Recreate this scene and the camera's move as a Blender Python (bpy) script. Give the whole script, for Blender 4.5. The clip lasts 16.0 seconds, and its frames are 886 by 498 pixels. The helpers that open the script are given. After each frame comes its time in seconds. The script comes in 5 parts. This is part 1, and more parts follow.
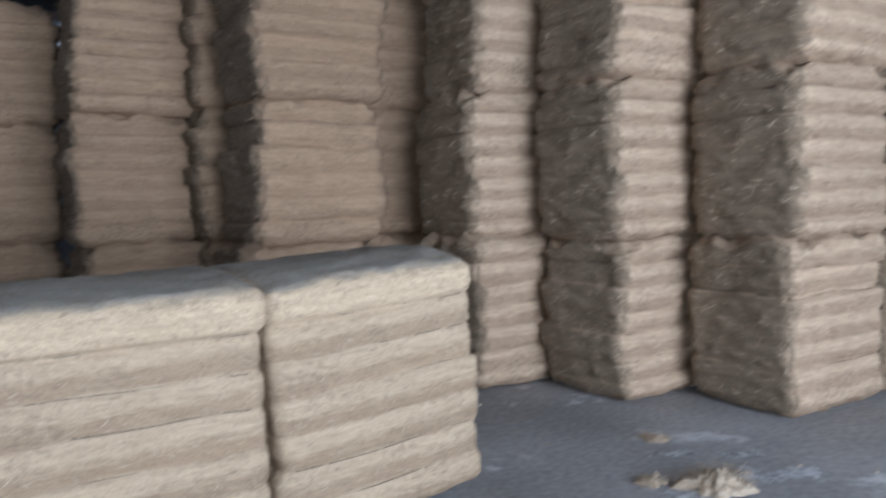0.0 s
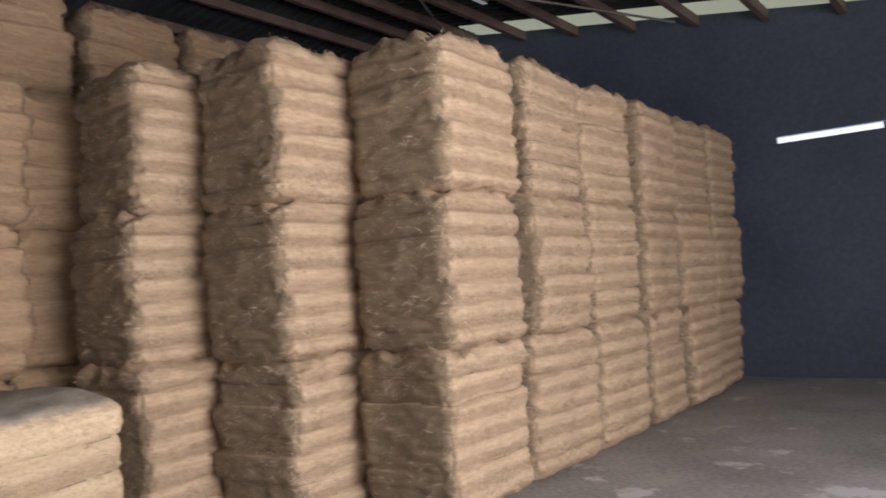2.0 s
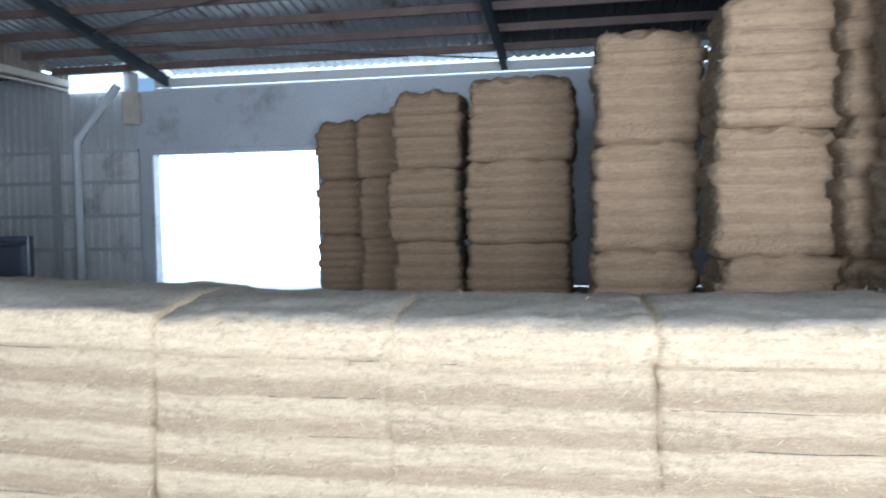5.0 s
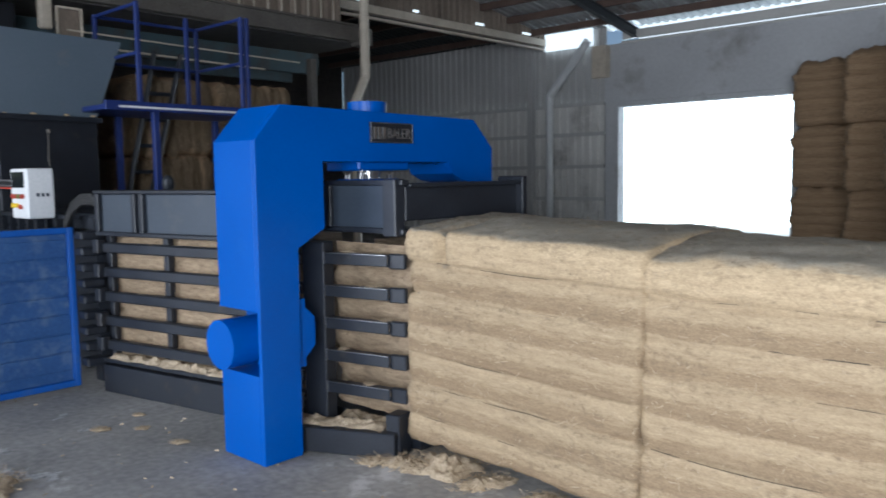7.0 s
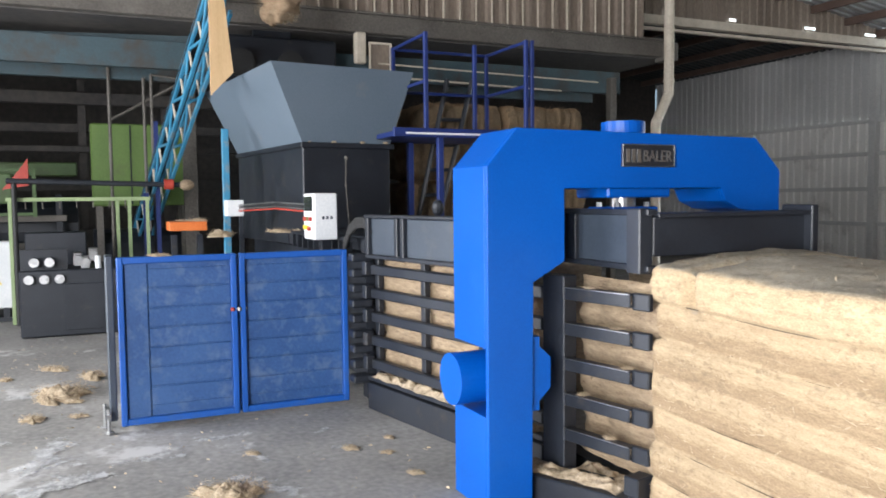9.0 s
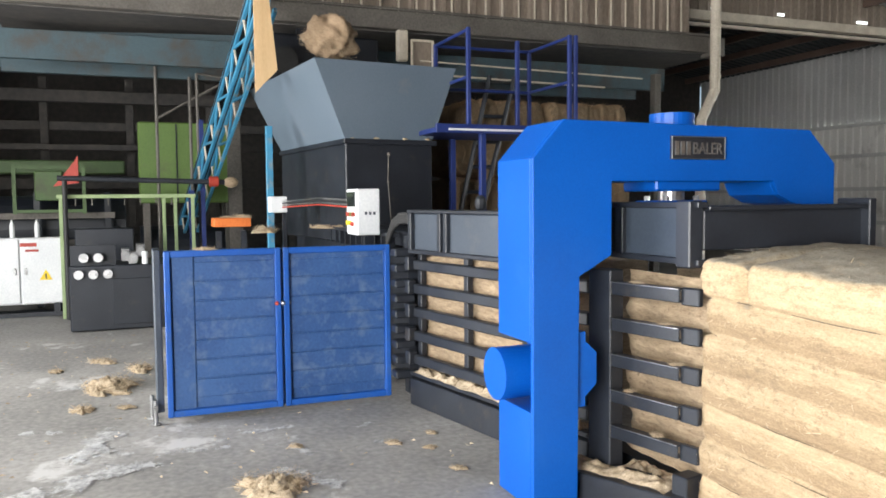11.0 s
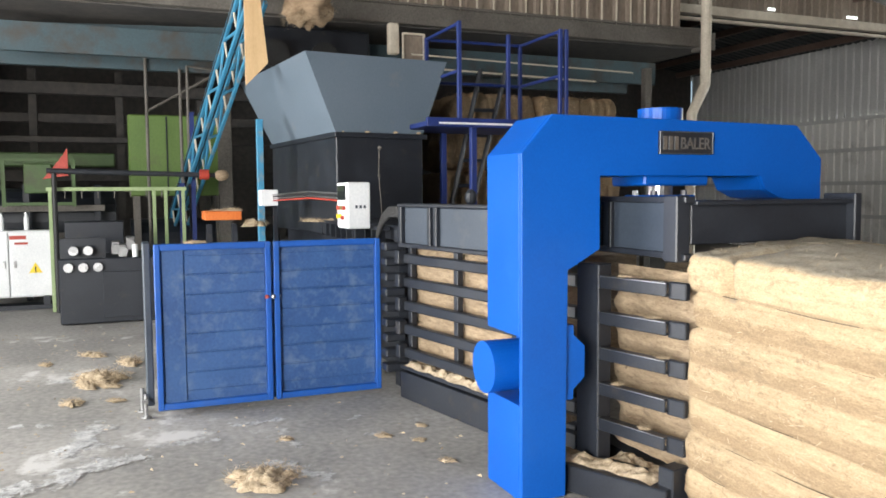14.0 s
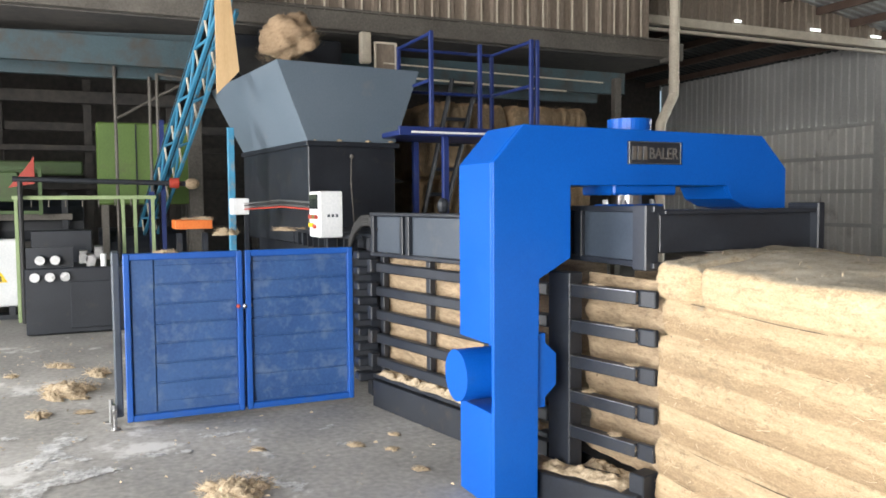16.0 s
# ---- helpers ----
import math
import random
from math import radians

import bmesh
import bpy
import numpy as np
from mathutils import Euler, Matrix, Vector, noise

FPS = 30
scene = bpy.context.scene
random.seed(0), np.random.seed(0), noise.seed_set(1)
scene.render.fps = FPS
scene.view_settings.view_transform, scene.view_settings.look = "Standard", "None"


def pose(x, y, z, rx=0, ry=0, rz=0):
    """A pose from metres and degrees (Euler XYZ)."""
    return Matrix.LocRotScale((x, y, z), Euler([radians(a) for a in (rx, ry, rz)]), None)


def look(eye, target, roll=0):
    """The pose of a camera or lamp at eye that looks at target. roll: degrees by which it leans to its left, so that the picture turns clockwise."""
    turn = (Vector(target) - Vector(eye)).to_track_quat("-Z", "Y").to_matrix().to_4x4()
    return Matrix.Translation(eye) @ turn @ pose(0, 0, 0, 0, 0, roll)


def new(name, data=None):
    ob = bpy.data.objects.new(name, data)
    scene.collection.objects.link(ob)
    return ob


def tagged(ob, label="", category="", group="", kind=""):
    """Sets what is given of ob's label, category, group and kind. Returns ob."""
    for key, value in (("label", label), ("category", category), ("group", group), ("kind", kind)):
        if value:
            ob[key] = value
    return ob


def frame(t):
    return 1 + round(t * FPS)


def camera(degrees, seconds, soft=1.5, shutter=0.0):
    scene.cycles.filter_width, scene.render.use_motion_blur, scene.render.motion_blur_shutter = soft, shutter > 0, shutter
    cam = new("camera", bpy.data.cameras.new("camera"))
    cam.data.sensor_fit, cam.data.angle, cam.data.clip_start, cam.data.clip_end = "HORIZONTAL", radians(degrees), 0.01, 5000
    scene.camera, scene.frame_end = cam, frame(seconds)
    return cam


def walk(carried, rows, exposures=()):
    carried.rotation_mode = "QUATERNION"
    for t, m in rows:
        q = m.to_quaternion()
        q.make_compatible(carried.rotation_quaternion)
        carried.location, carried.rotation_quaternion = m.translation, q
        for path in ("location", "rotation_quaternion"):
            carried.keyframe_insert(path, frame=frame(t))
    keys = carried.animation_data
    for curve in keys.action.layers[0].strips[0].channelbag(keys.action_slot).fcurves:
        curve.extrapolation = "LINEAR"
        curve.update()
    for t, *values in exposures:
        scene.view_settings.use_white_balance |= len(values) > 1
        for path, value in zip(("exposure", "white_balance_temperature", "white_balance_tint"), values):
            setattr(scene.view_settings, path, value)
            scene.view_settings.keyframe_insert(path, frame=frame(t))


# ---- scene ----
cam = camera(58.8, 16.0, soft=1.7, shutter=0.3)
PATH = [
    (0, (3.551, -3.1, 1.551), (4.585, -1.394, 1.409), -1.7),
    (0.5, (3.584, -3.118, 1.623), (4.953, -1.661, 1.698), -1.4),
    (1, (3.653, -3.21, 1.648), (5.238, -1.995, 1.752), -2.7),
    (1.5, (3.674, -3.242, 1.63), (5.348, -2.151, 1.709), -3.2),
    (2, (3.641, -3.236, 1.644), (5.252, -2.054, 1.735), -3.9),
    (2.5, (3.565, -3.135, 1.684), (4.872, -1.634, 1.876), -4.0),
    (3, (3.478, -3.085, 1.703), (4.38, -1.32, 1.967), -3.9),
    (3.5, (3.427, -3.071, 1.703), (3.89, -1.147, 1.99), -3.9),
    (4, (3.36, -3.069, 1.695), (3.463, -1.087, 1.94), -3.3),
    (4.2, (3.347, -3.086, 1.685), (3.357, -1.093, 1.855), -3.1),
    (6.3, (3.004, -3.018, 1.529), (2.005, -1.305, 1.275), 0.8),
    (6.5, (2.983, -3.004, 1.533), (1.883, -1.349, 1.311), 0.4),
    (7, (2.98, -2.953, 1.536), (1.63, -1.488, 1.349), -0.8),
    (7.5, (3.062, -2.69, 1.542), (1.515, -1.434, 1.372), -0.6),
    (8, (3.028, -2.525, 1.553), (1.358, -1.439, 1.377), -0.6),
    (8.5, (2.938, -2.471, 1.575), (1.178, -1.538, 1.406), 0.2),
    (9, (2.914, -2.393, 1.573), (1.096, -1.569, 1.446), -0.6),
    (9.5, (2.876, -2.397, 1.548), (1.032, -1.628, 1.461), -0.9),
    (12, (2.887, -2.41, 1.535), (1.027, -1.691, 1.386), -0.5),
    (12.5, (2.897, -2.41, 1.544), (1.04, -1.684, 1.386), -0.4),
    (13, (2.905, -2.417, 1.537), (1.052, -1.682, 1.378), -0.3),
    (13.5, (2.906, -2.407, 1.546), (1.057, -1.663, 1.381), -0.4),
    (14, (2.9, -2.403, 1.541), (1.052, -1.652, 1.398), -0.4),
    (14.5, (2.905, -2.405, 1.54), (1.061, -1.643, 1.413), -0.2),
    (15, (2.904, -2.402, 1.54), (1.069, -1.618, 1.411), -0.5),
    (15.5, (2.917, -2.413, 1.536), (1.089, -1.611, 1.411), -0.4),
    (16, (2.917, -2.409, 1.547), (1.095, -1.593, 1.424), -0.4),
]
walk(cam, [(t, look(e, a, r)) for t, e, a, r in PATH],
     exposures=[(0, -1.25, 4950, 11), (0.5, -1.1, 4700, 10), (1.0, -0.95, 4650, 11), (1.5, -0.95, 5400, 14), (2.0, -1.2, 6300, 21), (2.5, -1.2, 6700, 22),
                (3.0, -0.62, 5300, 10), (3.5, -0.2, 5100, 7), (4.0, 0.0, 4950, 7), (4.2, 0.0, 4950, 7), (6.3, -1.15, 5150, 6), (7.0, -0.98, 5600, 9), (7.5, -0.7, 5850, 11),
                (8.0, -0.38, 6050, 13), (9.0, -0.05, 6150, 11), (12.0, 0.07, 6500, 9), (16.0, 0.07, 6500, 9)])

# ---- world, sun and large lights ----
world = bpy.data.worlds.new("sky")
scene.world = world
world.use_nodes = True
wn = world.node_tree
sky = wn.nodes.new("ShaderNodeTexSky")
sky.sky_type = "NISHITA"
sky.sun_disc = False
sky.sun_elevation = radians(58)
sky.sun_rotation = radians(25)
wn.links.new(sky.outputs[0], wn.nodes["Background"].inputs[0])
wn.nodes["Background"].inputs[1].default_value = 0.12

sun = new("sun", bpy.data.lights.new("sun", "SUN"))
sun.data.energy = 3.2
sun.data.angle = radians(0.6)
sun.data.color = (1.0, 0.95, 0.86)
sun.matrix_world = look((0, 0, 0), (-0.22, -0.48, -0.85))

# daylight from behind the camera: the inferred opening, and a second added to balance sides
for x0, x1, watts in ((2.7, 8.9, 2350), (-5.5, -1.3, 800)):
    front = new("unseen_front_daylight", bpy.data.lights.new("unseen_front_daylight", "AREA"))
    front.data.shape = "RECTANGLE"
    front.data.size, front.data.size_y = x1 - x0, 3.6
    front.data.energy = watts
    front.data.color = (1.0, 0.98, 0.96)
    front.matrix_world = look(((x0 + x1) / 2, -7.4, 2.0), ((x0 + x1) / 2, 0, 1.7))


# ---- materials ----
def principled(name, color, rough=0.6, metal=0.0):
    m = bpy.data.materials.new(name)
    m.use_nodes = True
    b = m.node_tree.nodes["Principled BSDF"]
    b.inputs["Base Color"].default_value = (*color, 1)
    b.inputs["Roughness"].default_value = rough
    b.inputs["Metallic"].default_value = metal
    return m, m.node_tree, b


def surface(name, dark, light, rough=0.6, metal=0.0, scale=6.0, fine=60.0, bump=0.2, dist=0.01, spread=(0.35, 0.65),
            stretch=(1, 1, 1), random_tone=0.0, dirt=None, dirt_scale=1.5, dirt_at=(0.52, 0.7), rough_var=0.15, coords="Object"):
    """Two scales of noise between two colours, bump, a worn roughness, and an optional dirt colour in patches."""
    m, nt, b = principled(name, light, rough, metal)
    n, l = nt.nodes, nt.links
    tc = n.new("ShaderNodeTexCoord")
    mp = n.new("ShaderNodeMapping")
    mp.inputs["Scale"].default_value = stretch
    l.new(tc.outputs[coords], mp.inputs[0])
    a = n.new("ShaderNodeTexNoise")
    a.inputs["Scale"].default_value, a.inputs["Detail"].default_value = scale, 6
    f = n.new("ShaderNodeTexNoise")
    f.inputs["Scale"].default_value, f.inputs["Detail"].default_value = fine, 4
    l.new(mp.outputs[0], a.inputs[0])
    l.new(mp.outputs[0], f.inputs[0])
    mix = n.new("ShaderNodeMath")
    mix.operation = "MULTIPLY_ADD"
    mix.inputs[1].default_value = 0.45
    l.new(f.outputs[0], mix.inputs[0])
    half = n.new("ShaderNodeMath")
    half.operation = "MULTIPLY"
    half.inputs[1].default_value = 0.55
    l.new(a.outputs[0], half.inputs[0])
    l.new(half.outputs[0], mix.inputs[2])
    ramp = n.new("ShaderNodeValToRGB")
    ramp.color_ramp.elements[0].position, ramp.color_ramp.elements[1].position = spread
    ramp.color_ramp.elements[0].color, ramp.color_ramp.elements[1].color = (*dark, 1), (*light, 1)
    l.new(mix.outputs[0], ramp.inputs[0])
    out = ramp.outputs[0]
    if dirt:
        d = n.new("ShaderNodeTexNoise")
        d.inputs["Scale"].default_value, d.inputs["Detail"].default_value = dirt_scale, 8
        d.inputs["Roughness"].default_value = 0.65
        l.new(tc.outputs[coords], d.inputs[0])
        dr = n.new("ShaderNodeMapRange")
        dr.inputs[1].default_value, dr.inputs[2].default_value = dirt_at
        l.new(d.outputs[0], dr.inputs[0])
        dm = n.new("ShaderNodeMix")
        dm.data_type = "RGBA"
        dm.inputs["B"].default_value = (*dirt, 1)
        l.new(dr.outputs[0], dm.inputs["Factor"])
        l.new(out, dm.inputs["A"])
        out = dm.outputs["Result"]
    if random_tone:
        oi = n.new("ShaderNodeObjectInfo")
        rr = n.new("ShaderNodeMapRange")
        rr.inputs[3].default_value, rr.inputs[4].default_value = 1 - random_tone, 1 + random_tone
        l.new(oi.outputs["Random"], rr.inputs[0])
        hv = n.new("ShaderNodeHueSaturation")
        l.new(rr.outputs[0], hv.inputs["Value"])
        l.new(out, hv.inputs["Color"])
        out = hv.outputs[0]
    l.new(out, b.inputs["Base Color"])
    rv = n.new("ShaderNodeMapRange")
    rv.inputs[3].default_value, rv.inputs[4].default_value = max(0.02, rough - rough_var), min(1, rough + rough_var)
    l.new(a.outputs[0], rv.inputs[0])
    l.new(rv.outputs[0], b.inputs["Roughness"])
    bp = n.new("ShaderNodeBump")
    bp.inputs["Strength"].default_value, bp.inputs["Distance"].default_value = bump, dist
    l.new(mix.outputs[0], bp.inputs["Height"])
    l.new(bp.outputs[0], b.inputs["Normal"])
    return m


def bale_fibre(name, bands, H, light, mid, cut, top, random_tone, stretch, layer, pith=(0.13, 0.10, 0.065)):
    """Pressed fibre: pale and browner streaks by layer, coarse cut ends, greyer top, each partly shade put into the
    colour; speckle and fine relief.
    """
    m = bpy.data.materials.new(name)
    m.use_nodes = True
    n, l = m.node_tree.nodes, m.node_tree.links
    b = n["Principled BSDF"]
    b.inputs["Roughness"].default_value = 0.95
    b.inputs["Specular IOR Level"].default_value = 0.2
    tc = n.new("ShaderNodeTexCoord")

    def noise_at(scale, detail, sc, rough=0.6):
        mp = n.new("ShaderNodeMapping")
        mp.inputs["Scale"].default_value = sc
        l.new(tc.outputs["Object"], mp.inputs[0])
        t = n.new("ShaderNodeTexNoise")
        t.inputs["Scale"].default_value, t.inputs["Detail"].default_value, t.inputs["Roughness"].default_value = scale, detail, rough
        l.new(mp.outputs[0], t.inputs[0])
        return t.outputs[0]

    def calc(op, a_, b_=0.0):
        k = n.new("ShaderNodeMath")
        k.operation = op
        for i, v in enumerate((a_, b_)):
            if isinstance(v, (int, float)):
                k.inputs[i].default_value = v
            else:
                l.new(v, k.inputs[i])
        return k.outputs[0]

    def span(v, lo, hi, to_lo=0.0, to_hi=1.0):
        k = n.new("ShaderNodeMapRange")
        for i, q in enumerate((lo, hi, to_lo, to_hi)):
            k.inputs[i + 1].default_value = q
        l.new(v, k.inputs[0])
        return k.outputs[0]

    def blend(f, a_, b_):
        k = n.new("ShaderNodeMix")
        k.data_type = "RGBA"
        l.new(f, k.inputs["Factor"])
        for sock, v in (("A", a_), ("B", b_)):
            if isinstance(v, tuple):
                k.inputs[sock].default_value = (*v, 1)
            else:
                l.new(v, k.inputs[sock])
        return k.outputs["Result"]

    coarse = noise_at(21, 8, stretch, 0.75)
    fine = noise_at(130, 4, (0.7, 0.7, 1.3), 0.75)
    grain = calc("ADD", calc("MULTIPLY", coarse, 0.42), calc("MULTIPLY", fine, 0.58))
    f = span(grain, 0.35, 0.65)
    patch = noise_at(5, 4, (0.8, 0.8, 1.6))
    sep = n.new("ShaderNodeSeparateXYZ")
    l.new(tc.outputs["Object"], sep.inputs[0])
    # browner lower part of each layer, soft and uneven: brown fibre plus painted crease shade
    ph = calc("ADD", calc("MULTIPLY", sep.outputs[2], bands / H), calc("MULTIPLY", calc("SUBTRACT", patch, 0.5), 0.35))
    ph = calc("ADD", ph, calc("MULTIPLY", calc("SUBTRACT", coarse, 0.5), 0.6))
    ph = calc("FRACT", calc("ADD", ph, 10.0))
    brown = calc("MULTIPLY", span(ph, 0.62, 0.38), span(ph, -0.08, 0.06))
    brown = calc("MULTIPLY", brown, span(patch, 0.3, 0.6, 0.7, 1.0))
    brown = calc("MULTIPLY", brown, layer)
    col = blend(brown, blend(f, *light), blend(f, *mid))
    streak = span(noise_at(7, 7, (0.3, 0.3, 5.0), 0.7), 0.47, 0.65, 0.0, 0.42)
    col = blend(streak, col, blend(f, *mid))
    nm = n.new("ShaderNodeSeparateXYZ")
    l.new(tc.outputs["Normal"], nm.inputs[0])
    wob = calc("MULTIPLY", calc("SUBTRACT", patch, 0.5), 0.5)
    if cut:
        # darker ends: rough cut fibre, with the shade of that side painted in
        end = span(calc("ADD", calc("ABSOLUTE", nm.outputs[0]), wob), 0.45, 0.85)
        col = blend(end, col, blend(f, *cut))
    else:
        # the loosened top layer shows paler inner fibre
        roll = span(calc("ADD", sep.outputs[2], calc("MULTIPLY", wob, 0.06)), H * 0.850, H * 0.868, 0.0, 0.85)
        col = blend(roll, col, blend(f, tuple(1.12 * q for q in light[0]), tuple(1.22 * q for q in light[1])))
    up = span(calc("ADD", nm.outputs[2], wob), 0.68, 0.98)
    col = blend(up, col, blend(f, *top))
    # dark flecks of pith
    speck = calc("ADD", noise_at(30, 8, (0.8, 0.8, 1.3), 0.8), calc("MULTIPLY", calc("SUBTRACT", noise_at(1.7, 3, (1, 1, 1.5)), 0.5), 0.35))
    fleck = span(speck, 0.52 if not cut else 0.54, 0.67, 0.0, 0.75 if not cut else 0.6)
    col = blend(fleck, col, pith)
    oi = n.new("ShaderNodeObjectInfo")
    hv = n.new("ShaderNodeHueSaturation")
    l.new(span(oi.outputs["Random"], 0, 1, 1 - random_tone, 1 + random_tone), hv.inputs["Value"])
    l.new(col, hv.inputs["Color"])
    l.new(hv.outputs[0], b.inputs["Base Color"])
    bp = n.new("ShaderNodeBump")
    bp.inputs["Strength"].default_value, bp.inputs["Distance"].default_value = 0.9, 0.011
    l.new(grain, bp.inputs["Height"])
    l.new(bp.outputs[0], b.inputs["Normal"])
    return m


# greyer fresh bale tops: how light falls on them, put into the colour
TOP_TONE = ((0.25, 0.22, 0.17), (0.42, 0.38, 0.31))
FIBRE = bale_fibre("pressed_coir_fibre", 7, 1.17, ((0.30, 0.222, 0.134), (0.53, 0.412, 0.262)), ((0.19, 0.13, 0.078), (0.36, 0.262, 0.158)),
                   None, TOP_TONE, 0.04, (0.35, 0.35, 1.9), 0.85, (0.19, 0.14, 0.09))
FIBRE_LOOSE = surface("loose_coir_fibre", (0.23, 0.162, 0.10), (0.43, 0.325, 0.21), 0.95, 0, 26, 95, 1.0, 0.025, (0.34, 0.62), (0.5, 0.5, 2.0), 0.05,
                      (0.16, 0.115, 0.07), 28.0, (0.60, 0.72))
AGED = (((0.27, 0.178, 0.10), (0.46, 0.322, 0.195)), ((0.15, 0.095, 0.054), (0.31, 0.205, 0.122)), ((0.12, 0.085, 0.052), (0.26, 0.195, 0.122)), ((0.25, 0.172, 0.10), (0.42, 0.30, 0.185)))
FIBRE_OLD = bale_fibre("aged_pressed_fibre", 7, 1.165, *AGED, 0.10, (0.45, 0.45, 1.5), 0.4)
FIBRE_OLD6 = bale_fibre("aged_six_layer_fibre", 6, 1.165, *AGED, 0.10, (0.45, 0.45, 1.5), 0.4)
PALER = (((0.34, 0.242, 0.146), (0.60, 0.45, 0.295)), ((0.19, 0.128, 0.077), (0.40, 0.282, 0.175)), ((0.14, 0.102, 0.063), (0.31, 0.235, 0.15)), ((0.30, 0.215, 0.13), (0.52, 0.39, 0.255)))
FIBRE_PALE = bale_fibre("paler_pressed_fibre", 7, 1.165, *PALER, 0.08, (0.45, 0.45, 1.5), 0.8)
FIBRE_MID = surface("aged_layer_fibre", (0.22, 0.148, 0.088), (0.40, 0.285, 0.18), 0.95, 0, 24, 90, 1.0, 0.02, (0.34, 0.62), (0.6, 0.6, 2.0), 0.08,
                    (0.13, 0.095, 0.06), 26.0, (0.60, 0.72))
STRAND = surface("fibre_strands", (0.32, 0.24, 0.15), (0.54, 0.43, 0.29), 0.9, 0, 3, 40, 0.1)
WIRE = surface("baling_wire", (0.04, 0.033, 0.025), (0.11, 0.085, 0.06), 0.5, 0.6, 10, 60, 0.1)
CONCRETE = surface("concrete_floor", (0.19, 0.185, 0.175), (0.39, 0.375, 0.35), 0.7, 0, 1.1, 22, 0.35, 0.008, (0.34, 0.64), (1, 1, 1), 0,
                   (0.56, 0.55, 0.53), 1.15, (0.585, 0.63), 0.2)
STAIN = surface("dried_lime_splash", (0.46, 0.46, 0.455), (0.66, 0.66, 0.65), 0.8, 0, 8, 60, 0.1)
sn_ = STAIN.node_tree
no_ = sn_.nodes.new("ShaderNodeTexNoise")
no_.inputs["Scale"].default_value, no_.inputs["Detail"].default_value, no_.inputs["Roughness"].default_value = 11.0, 9, 0.7
mr_ = sn_.nodes.new("ShaderNodeMapRange")
for i_, q_ in enumerate((0.38, 0.58, 0.35, 0.95)):
    mr_.inputs[i_ + 1].default_value = q_
sn_.links.new(sn_.nodes["Texture Coordinate"].outputs["Object"], no_.inputs[0])
sn_.links.new(no_.outputs[0], mr_.inputs[0])
sn_.links.new(mr_.outputs[0], sn_.nodes["Principled BSDF"].inputs["Alpha"])
STAINS = (
    (((-1.35, -3.5), (-1.66, -3.04), (-1.87, -2.6), (-2.03, -2.41)), 0.13), (((-2.03, -2.41), (-2.11, -2.22), (-2.14, -1.94)), 0.06),
    (((-2.19, -2.77), (-2.45, -2.66), (-2.78, -2.59)), 0.11), (((-2.40, -2.66), (-2.24, -2.50)), 0.06), (((-2.38, -1.77), (-2.42, -1.49)), 0.07),
    (((-1.56, -1.64), (-1.21, -1.44)), 0.07), (((-4.29, -3.03), (-4.19, -2.81)), 0.06), (((-1.96, -1.52), (-1.77, -1.44)), 0.04),
    (((-2.22, -1.03), (-2.27, -0.93)), 0.04), (((-1.85, -0.98), (-1.80, -0.90)), 0.06), (((-2.9, -2.95), (-2.95, -3.1)), 0.06),
    (((6.2, -0.6), (6.85, -0.38), (7.3, -0.6)), 0.12), (((6.9, 0.1), (7.3, -0.2)), 0.08),
)
YARD = surface("outdoor_yard", (0.35, 0.33, 0.30), (0.55, 0.53, 0.48), 0.9, 0, 0.6, 8, 0.2)
BLUE = surface("bright_blue_paint", (0.001, 0.066, 0.33), (0.002, 0.085, 0.41), 0.42, 0, 2.5, 90, 0.04, 0.002, (0.3, 0.7), (1, 1, 1), 0,
               (0.006, 0.085, 0.38), 3.0, (0.60, 0.74), 0.08)
BLUE.node_tree.nodes["Principled BSDF"].inputs["Specular IOR Level"].default_value = 0.28
BLUE_DARK = surface("navy_blue_paint", (0.010, 0.022, 0.11), (0.018, 0.038, 0.18), 0.45, 0, 3, 80, 0.06, 0.002, (0.3, 0.7), (1, 1, 1), 0,
                    (0.05, 0.07, 0.16), 4.0, (0.58, 0.75))
BLUE_GATE = surface("worn_blue_frame_paint", (0.006, 0.07, 0.32), (0.012, 0.095, 0.40), 0.45, 0, 3, 70, 0.06, 0.002, (0.3, 0.7), (1, 1, 1), 0,
                    (0.03, 0.09, 0.28), 6.0, (0.55, 0.72))
BLUE_PANEL = surface("scuffed_blue_sheet", (0.018, 0.062, 0.19), (0.036, 0.10, 0.26), 0.5, 0, 3, 55, 0.2, 0.003, (0.36, 0.64), (1, 1, 1), 0,
                     (0.11, 0.165, 0.28), 9.0, (0.50, 0.74))
BLACK = surface("black_machine_paint", (0.010, 0.012, 0.017), (0.021, 0.025, 0.033), 0.45, 0, 4, 70, 0.1, 0.003, (0.3, 0.7), (1, 1, 1), 0,
                (0.06, 0.05, 0.04), 5.0, (0.60, 0.80))
SLATE = surface("slate_grey_paint", (0.03, 0.04, 0.055), (0.05, 0.064, 0.085), 0.5, 0, 2, 60, 0.05, 0.002, (0.3, 0.7), (1, 1, 1), 0,
                (0.08, 0.085, 0.09), 2.5, (0.60, 0.80))
HOPPER = surface("hopper_grey_blue_paint", (0.10, 0.135, 0.17), (0.13, 0.165, 0.205), 0.5, 0, 1.5, 60, 0.05, 0.002, (0.3, 0.7), (1, 1, 1), 0,
                 (0.16, 0.17, 0.18), 2.5, (0.62, 0.8))
STEEL = surface("worn_steel", (0.28, 0.28, 0.28), (0.52, 0.52, 0.52), 0.35, 0.9, 6, 80, 0.1)
WHITE = surface("white_enamel", (0.62, 0.64, 0.65), (0.78, 0.79, 0.79), 0.4, 0, 2, 50, 0.03)
